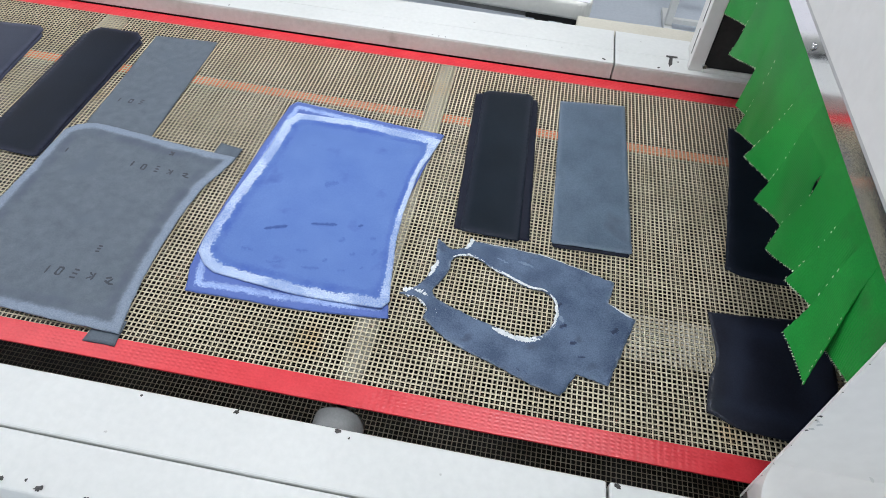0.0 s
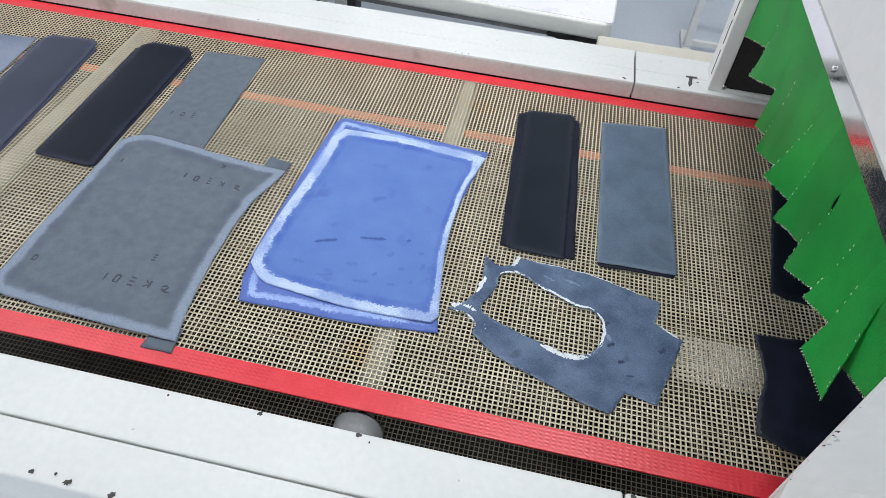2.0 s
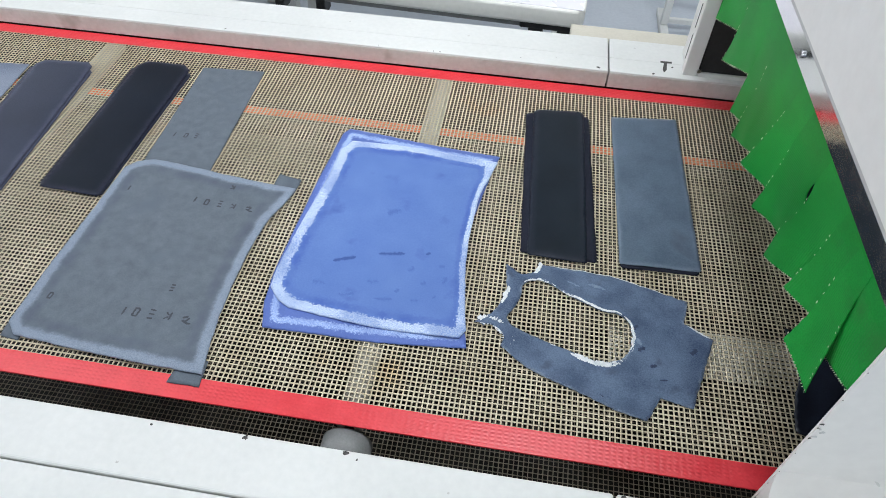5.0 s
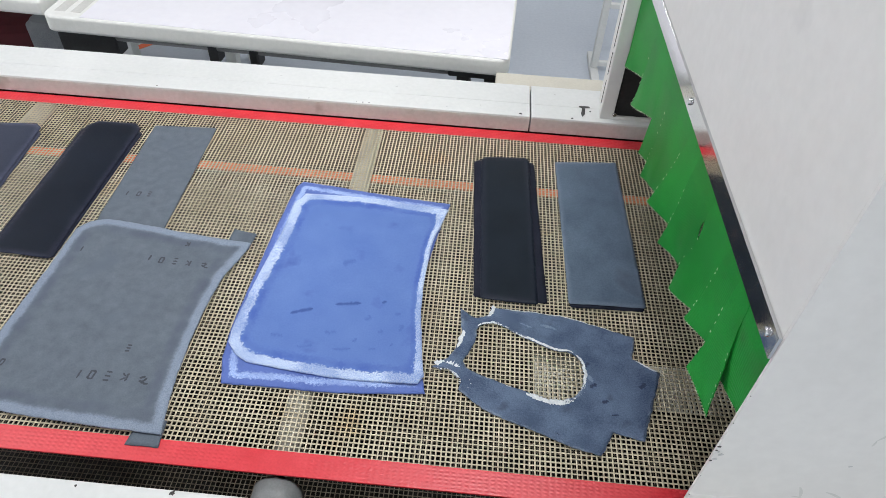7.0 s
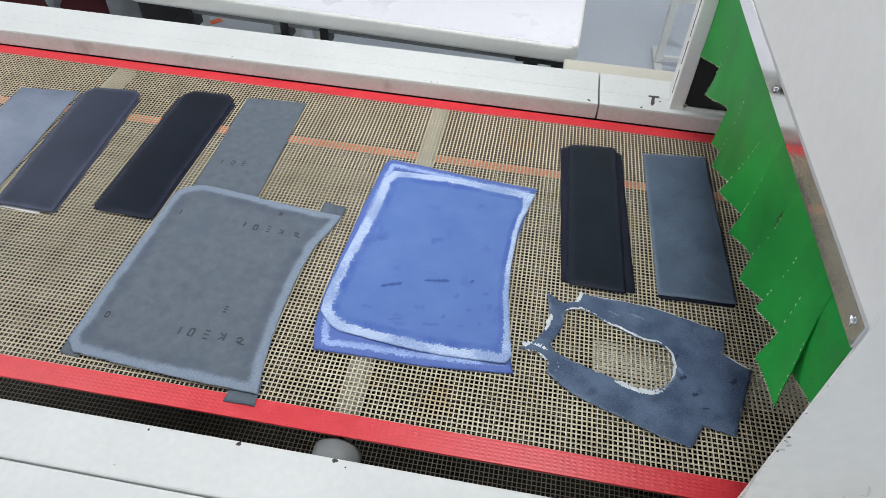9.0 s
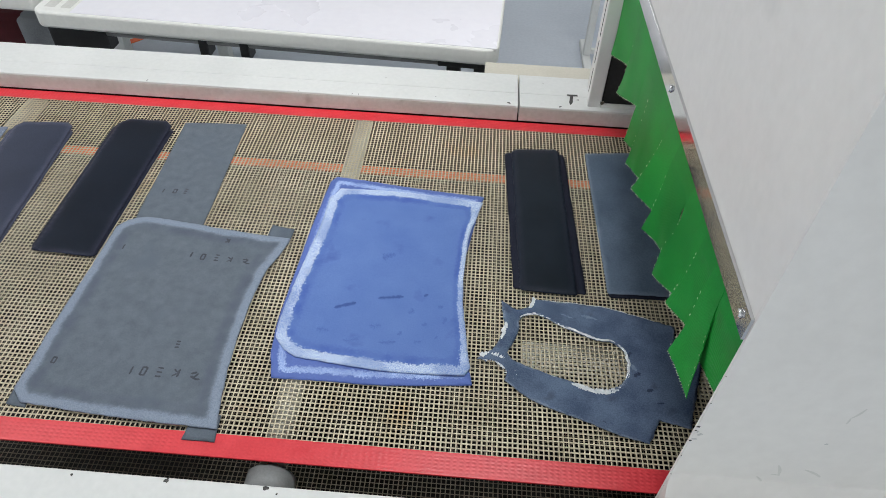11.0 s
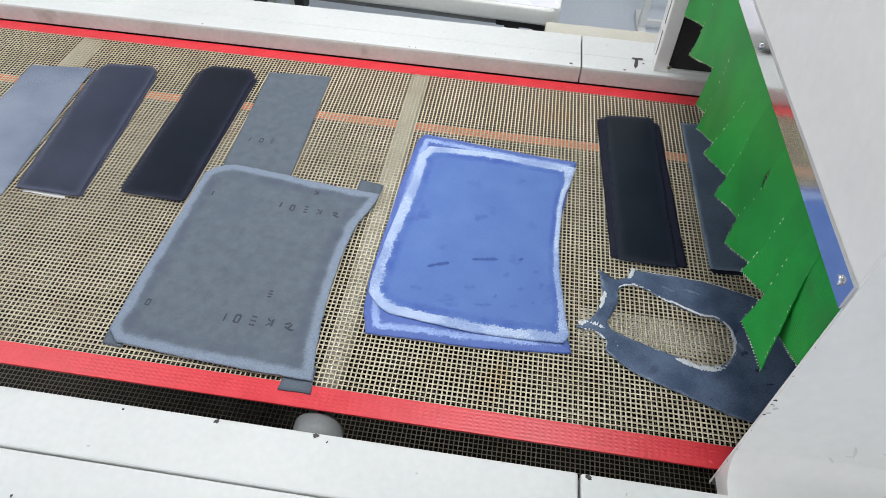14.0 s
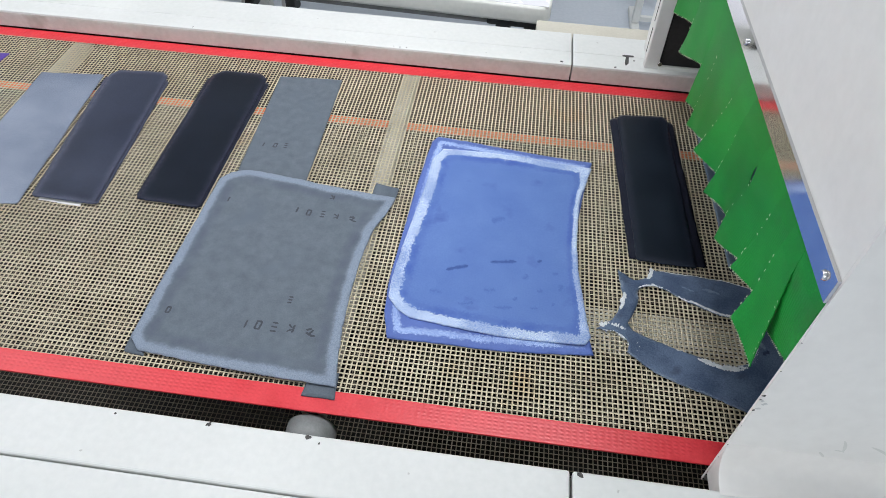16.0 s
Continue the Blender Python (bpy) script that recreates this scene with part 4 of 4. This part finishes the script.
for i, (z, r) in enumerate(((0.2150, 0.0032), (0.2064, 0.0018), (0.1827, 0.0022), (0.1440, 0.0012), (0.0946, 0.0014), (0.0602, 0.0018), (0.0150, 0.003), (0.0064, 0.002), (-0.0075, 0.0025), (0.2666, 0.0013), (0.3203, 0.0011))):
    part("paint_chip", chip_mesh(90 + i, r * 0.75), hood, "dark nick in the panel's edge", pose(HX + r * 0.5, HY - 0.0002, B + z, 90, 0, 0) @ pose(0, 0, 0, 0, 0, 40 * i))
for z0, z1 in ((0.075, 0.135), (0.150, 0.205), (0.215, 0.405)):
    part("seam", box("seam", (FX - 0.0036, 0.4481, B + z0), (FX + 0.0036, 0.4496, B + z1), M_BLACK), hood, "thin dark seam beside the trim")

# ---- green slit curtain ----
curtain = thing("strip_curtain", pose(0, 0, 0), "green cloth slit curtain with pinked saw-tooth lower edges", "curtain")


def curtain_x(z):
    return HX + 0.006 - 0.059 * (0.395 - z)


def cloth(name, far_top, near_top, far_low, near_low, top_z, front, swing, k, pinked=True, lap=0.0, slit=(0.0, 0.0)):
    """A cloth flap hung from top_z; its far and near lower corners are (y, z)."""
    near_top, near_low = near_top - lap, (near_low[0] - lap, near_low[1] + lap * 0.4)
    span = abs(far_low[0] - near_low[0])
    nz, ny = 24, max(6, 2 * round(span / 0.0046))
    verts, faces = [], []
    for side in (0.0, 0.0013):
        for j in range(nz + 1):
            for i in range(ny + 1):
                u, t = i / ny, j / nz
                zb = far_low[1] + (near_low[1] - far_low[1]) * u + ((0.0014 if i % 2 else -0.0014) if pinked else 0)
                z = top_z + (zb - top_z) * t
                yt, yb = far_top + (near_top - far_top) * u, far_low[0] + (near_low[0] - far_low[0]) * u
                y = yt + (yb - yt) * t + (0.0009 if pinked and i in (0, ny) and j % 2 else 0)
                gape = max(0.0, math.sin(math.pi * (t - 0.27) / 0.40)) if 0.27 < t < 0.67 else 0.0
                y += gape * (slit[1] * u ** 9 - slit[0] * (1 - u) ** 9)
                free = max(0.0, (t - 0.3) / 0.7)
                x = curtain_x(z) - front * min(1.0, t / 0.12) - 0.0012 * free - swing * free * free * (1 - u) + (0.011 + 0.003 * math.sin(y * 26.0) + 0.004 * wob(y, z, 13, 5 + k)) * free + 0.005 * wob(y, z, 9, 1) * t
                verts.append((x + side, y, B + z))
    w, off = ny + 1, (nz + 1) * (ny + 1)
    for j in range(nz):
        for i in range(ny):
            a = j * w + i
            faces += [(a, a + w, a + w + 1, a + 1), (off + a, off + a + 1, off + a + w + 1, off + a + w)]
        for c in (0, ny):
            a = j * w + c
            faces.append((a, off + a, off + a + w, a + w))
    for i in range(ny):
        a = nz * w + i
        faces.append((a, off + a, off + a + 1, a + 1))
    ob = part(name, mesh_of(name, verts, faces, M_GREEN), curtain)
    if not pinked:
        return
    # pale threads along the cut edges
    rnd, ev, ef = random.Random(k), [], []

    def thread(a, b, out):
        n = len(ev)
        ev.extend([(a[0] - 0.0006, a[1], a[2]), (b[0] - 0.0006, b[1], b[2]), (b[0] - 0.0006, b[1] + out[0], b[2] + out[1]), (a[0] - 0.0006, a[1] + out[0], a[2] + out[1])])
        ef.append((n, n + 1, n + 2, n + 3))
    for i in range(ny):
        if rnd.random() < 0.62:
            thread(verts[nz * w + i], verts[nz * w + i + 1], (0, -0.0016))
    for j in range(9, 2 * nz - 9 if k == 8 else nz):
        if rnd.random() < 0.5:
            c = j * w if j < nz else (2 * nz - 1 - j) * w + ny
            a, b = Vector(verts[c]), Vector(verts[c + w])
            p = rnd.uniform(0, 0.5)
            thread(a.lerp(b, p), a.lerp(b, p + rnd.uniform(0.25, 0.6)), (rnd.uniform(0.0012, 0.0026), 0))
    tagged(part("cut_edge", mesh_of("cut_edge", ev, ef, M_PALE), ob, "pale frayed pinked edge"), kind="stuff")


# far and near upper ends, far and near lower corners
FLAPS = [(0.44, 0.229, (0.408, 0.196), (0.226, 0.258)), (0.238, 0.103, (0.268, 0.186), (0.11, 0.253)), (0.111, 0.029, (0.12, 0.172), (0.05, 0.197)), (0.038, -0.118, (0.066, 0.158), (-0.066, 0.219)),
         (-0.109, -0.175, (-0.047, 0.19), (-0.154, 0.217)), (-0.166, -0.274, (-0.136, 0.178), (-0.254, 0.23)), (-0.265, -0.361, (-0.236, 0.177), (-0.341, 0.24)), (-0.352, -0.413, (-0.338, 0.226), (-0.415, 0.25)),
         (-0.405, -0.44, (-0.392, 0.188), (-0.47, 0.192)), (-0.42, -0.5205, (-0.425, 0.217), (-0.5205, 0.274))]
for k, (ft, nt_, fl, nl) in enumerate(FLAPS):
    cloth("flap", ft, nt_, fl, nl, 0.398, 0.0036 if k == 9 else 0.0005 * k, 0.005 + 0.0007 * (k * 7 % 10) if k < 9 else -0.012, k, lap=0.014 if k < 8 else 0.0, slit=(0.010 if k == 6 else 0.0, 0.046 if k == 5 else 0.0))

# ---- background ----
table = thing("work_table", pose(-0.72, 0.785, 0, 0, 0, -2.6), "white laminate work table with cream rounded metal edge", "table")
part("frame", slab("frame", (-0.70, 0.0, B - 0.052), (0.672, 1.3, B - 0.001), M_CREAM, 0.035, 0.008), table, "cream painted steel rim")
part("tabletop", box("tabletop", (-0.58, 0.0075, B - 0.0015), (0.6645, 1.29, B + 0.0002), M_LAMINATE), table)
part("pipe", rod("pipe", (-0.50, 0.03, B - 0.064), (0.50, 0.03, B - 0.064), 0.0115, M_PIPE, 20), table, "grey steel pipe")
for x, w in ((-0.62, 0.055), (-0.535, 0.04), (-0.20, 0.014), (-0.075, 0.014), (0.545, 0.02), (0.63, 0.026)):
    part("bracket", box("bracket", (x - w, 0.015, B - 0.110 - w * 0.3), (x + w, 0.07, B - 0.053), M_BLACK, 0.005), table, "black bracket")
part("bracket", box("bracket", (0.50, 0.012, B - 0.072), (0.664, 0.07, B - 0.0525), M_BLACK, 0.004), table, "black bracket")
for x0, x1 in ((-0.672, -0.640), (-0.622, -0.592)):
    part("corner_plate", box("corner_plate", (x0, 0.035, B - 0.0012), (x1, 0.26, B - 0.0003), M_FACE), table, "bare greyish corner plate")
for x in (-0.6, 0.6):
    for y in (1.0, 1.25):
        part("leg", box("leg", (x - 0.025, y - 0.025, 0), (x + 0.025, y + 0.025, B - 0.046), M_CREAM, 0.003), table)

table2 = thing("work_table", pose(-2.14, 0.93, 0, 0, 0, -2.6), "cream edged work table beside the white one", "table")
part("frame", box("frame", (-0.7, 0.0, B - 0.05), (0.68, 1.3, B + 0.0), M_CREAM, 0.012, 4), table2, "cream painted steel rim")
for x in (-0.6, 0.6):
    for y in (0.5, 1.2):
        part("leg", box("leg", (x - 0.025, y - 0.025, 0), (x + 0.025, y + 0.025, B - 0.05), M_CREAM, 0.003), table2)

sack = thing("cloth_bundle", pose(-2.15, 1.75, 0, 0, 0, 15), "maroon cloth bundle with grey straps under the table", "bundle")
part("body", box("body", (-0.45, -0.3, 0), (0.35, 0.3, 0.42), M_MAROON, 0.09, 4), sack)
for x in (-0.12, 0.2):
    part("strap", box("strap", (x - 0.04, -0.31, 0.02), (x + 0.04, 0.31, 0.428), M_GREYCLOTH, 0.05, 3), sack, "grey strap")
wrap = thing("wrapped_roll", pose(-1.88, 1.47, 0), "grey plastic wrapped roll standing on the floor", "roll")
part("body", rod("body", (0, 0, 0), (0, 0, 0.45), 0.07, M_GREYCLOTH, 28, bevel=0.02), wrap)

tape = thing("floor_tape", pose(-1.90, 2.055, 0.001, 0, 0, 50), "orange-red floor marking tape", "floor tape")
part("strip", box("strip", (-0.12, -0.02, 0), (0.12, 0.02, 0.002), M_ORANGE), tape)

ledge = thing("ledge_board", pose(0, 0, 0), "beige board fixed behind the conveyor rail", "board")
part("board", box("board", (-0.085, 0.5575, B - 0.035), (0.32, 0.705, B - 0.008), M_BEIGE, 0.004), ledge)
part("bracket", box("bracket", (0.05, 0.5575, B - 0.16), (0.09, 0.66, B - 0.0355), M_BLACK), ledge)

rack = thing("steel_stand", pose(0.44, 2.2, 0), "white tubular steel stand on the floor", "stand")
for x in (0.0, 0.42):
    part("post", box("post", (x - 0.017, -0.017, 0.03), (x + 0.017, 0.017, 1.1), M_RAIL, 0.004), rack)
for z in (0.05, 0.35, 0.7, 1.05):
    part("rung", box("rung", (0.0175, -0.012, z - 0.012), (0.4025, 0.012, z + 0.012), M_RAIL, 0.003), rack)
for x in (0.0, 0.42):
    part("foot", box("foot", (x - 0.02, -0.16, 0), (x + 0.02, 0.16, 0.0295), M_RAIL, 0.004), rack)


# ---- what moves ----
def motions():
    times = (0, 4, 8, 12, 16)
    walk(belt_top, [(t, pose(SPEED * t, 0, B)) for t in times])
    walk(belt_low, [(t, pose(-SPEED * t, -0.047, B - 0.125)) for t in times])
    for ob, rx in rollers:
        walk(ob, [(t, pose(rx, 0, B - 0.0225, 0, math.degrees(SPEED * t / 0.020), 0)) for t in range(17)])
    for ob in pieces:
        walk(ob, [(t, pose(SPEED * t, 0, B)) for t in times])


motions()
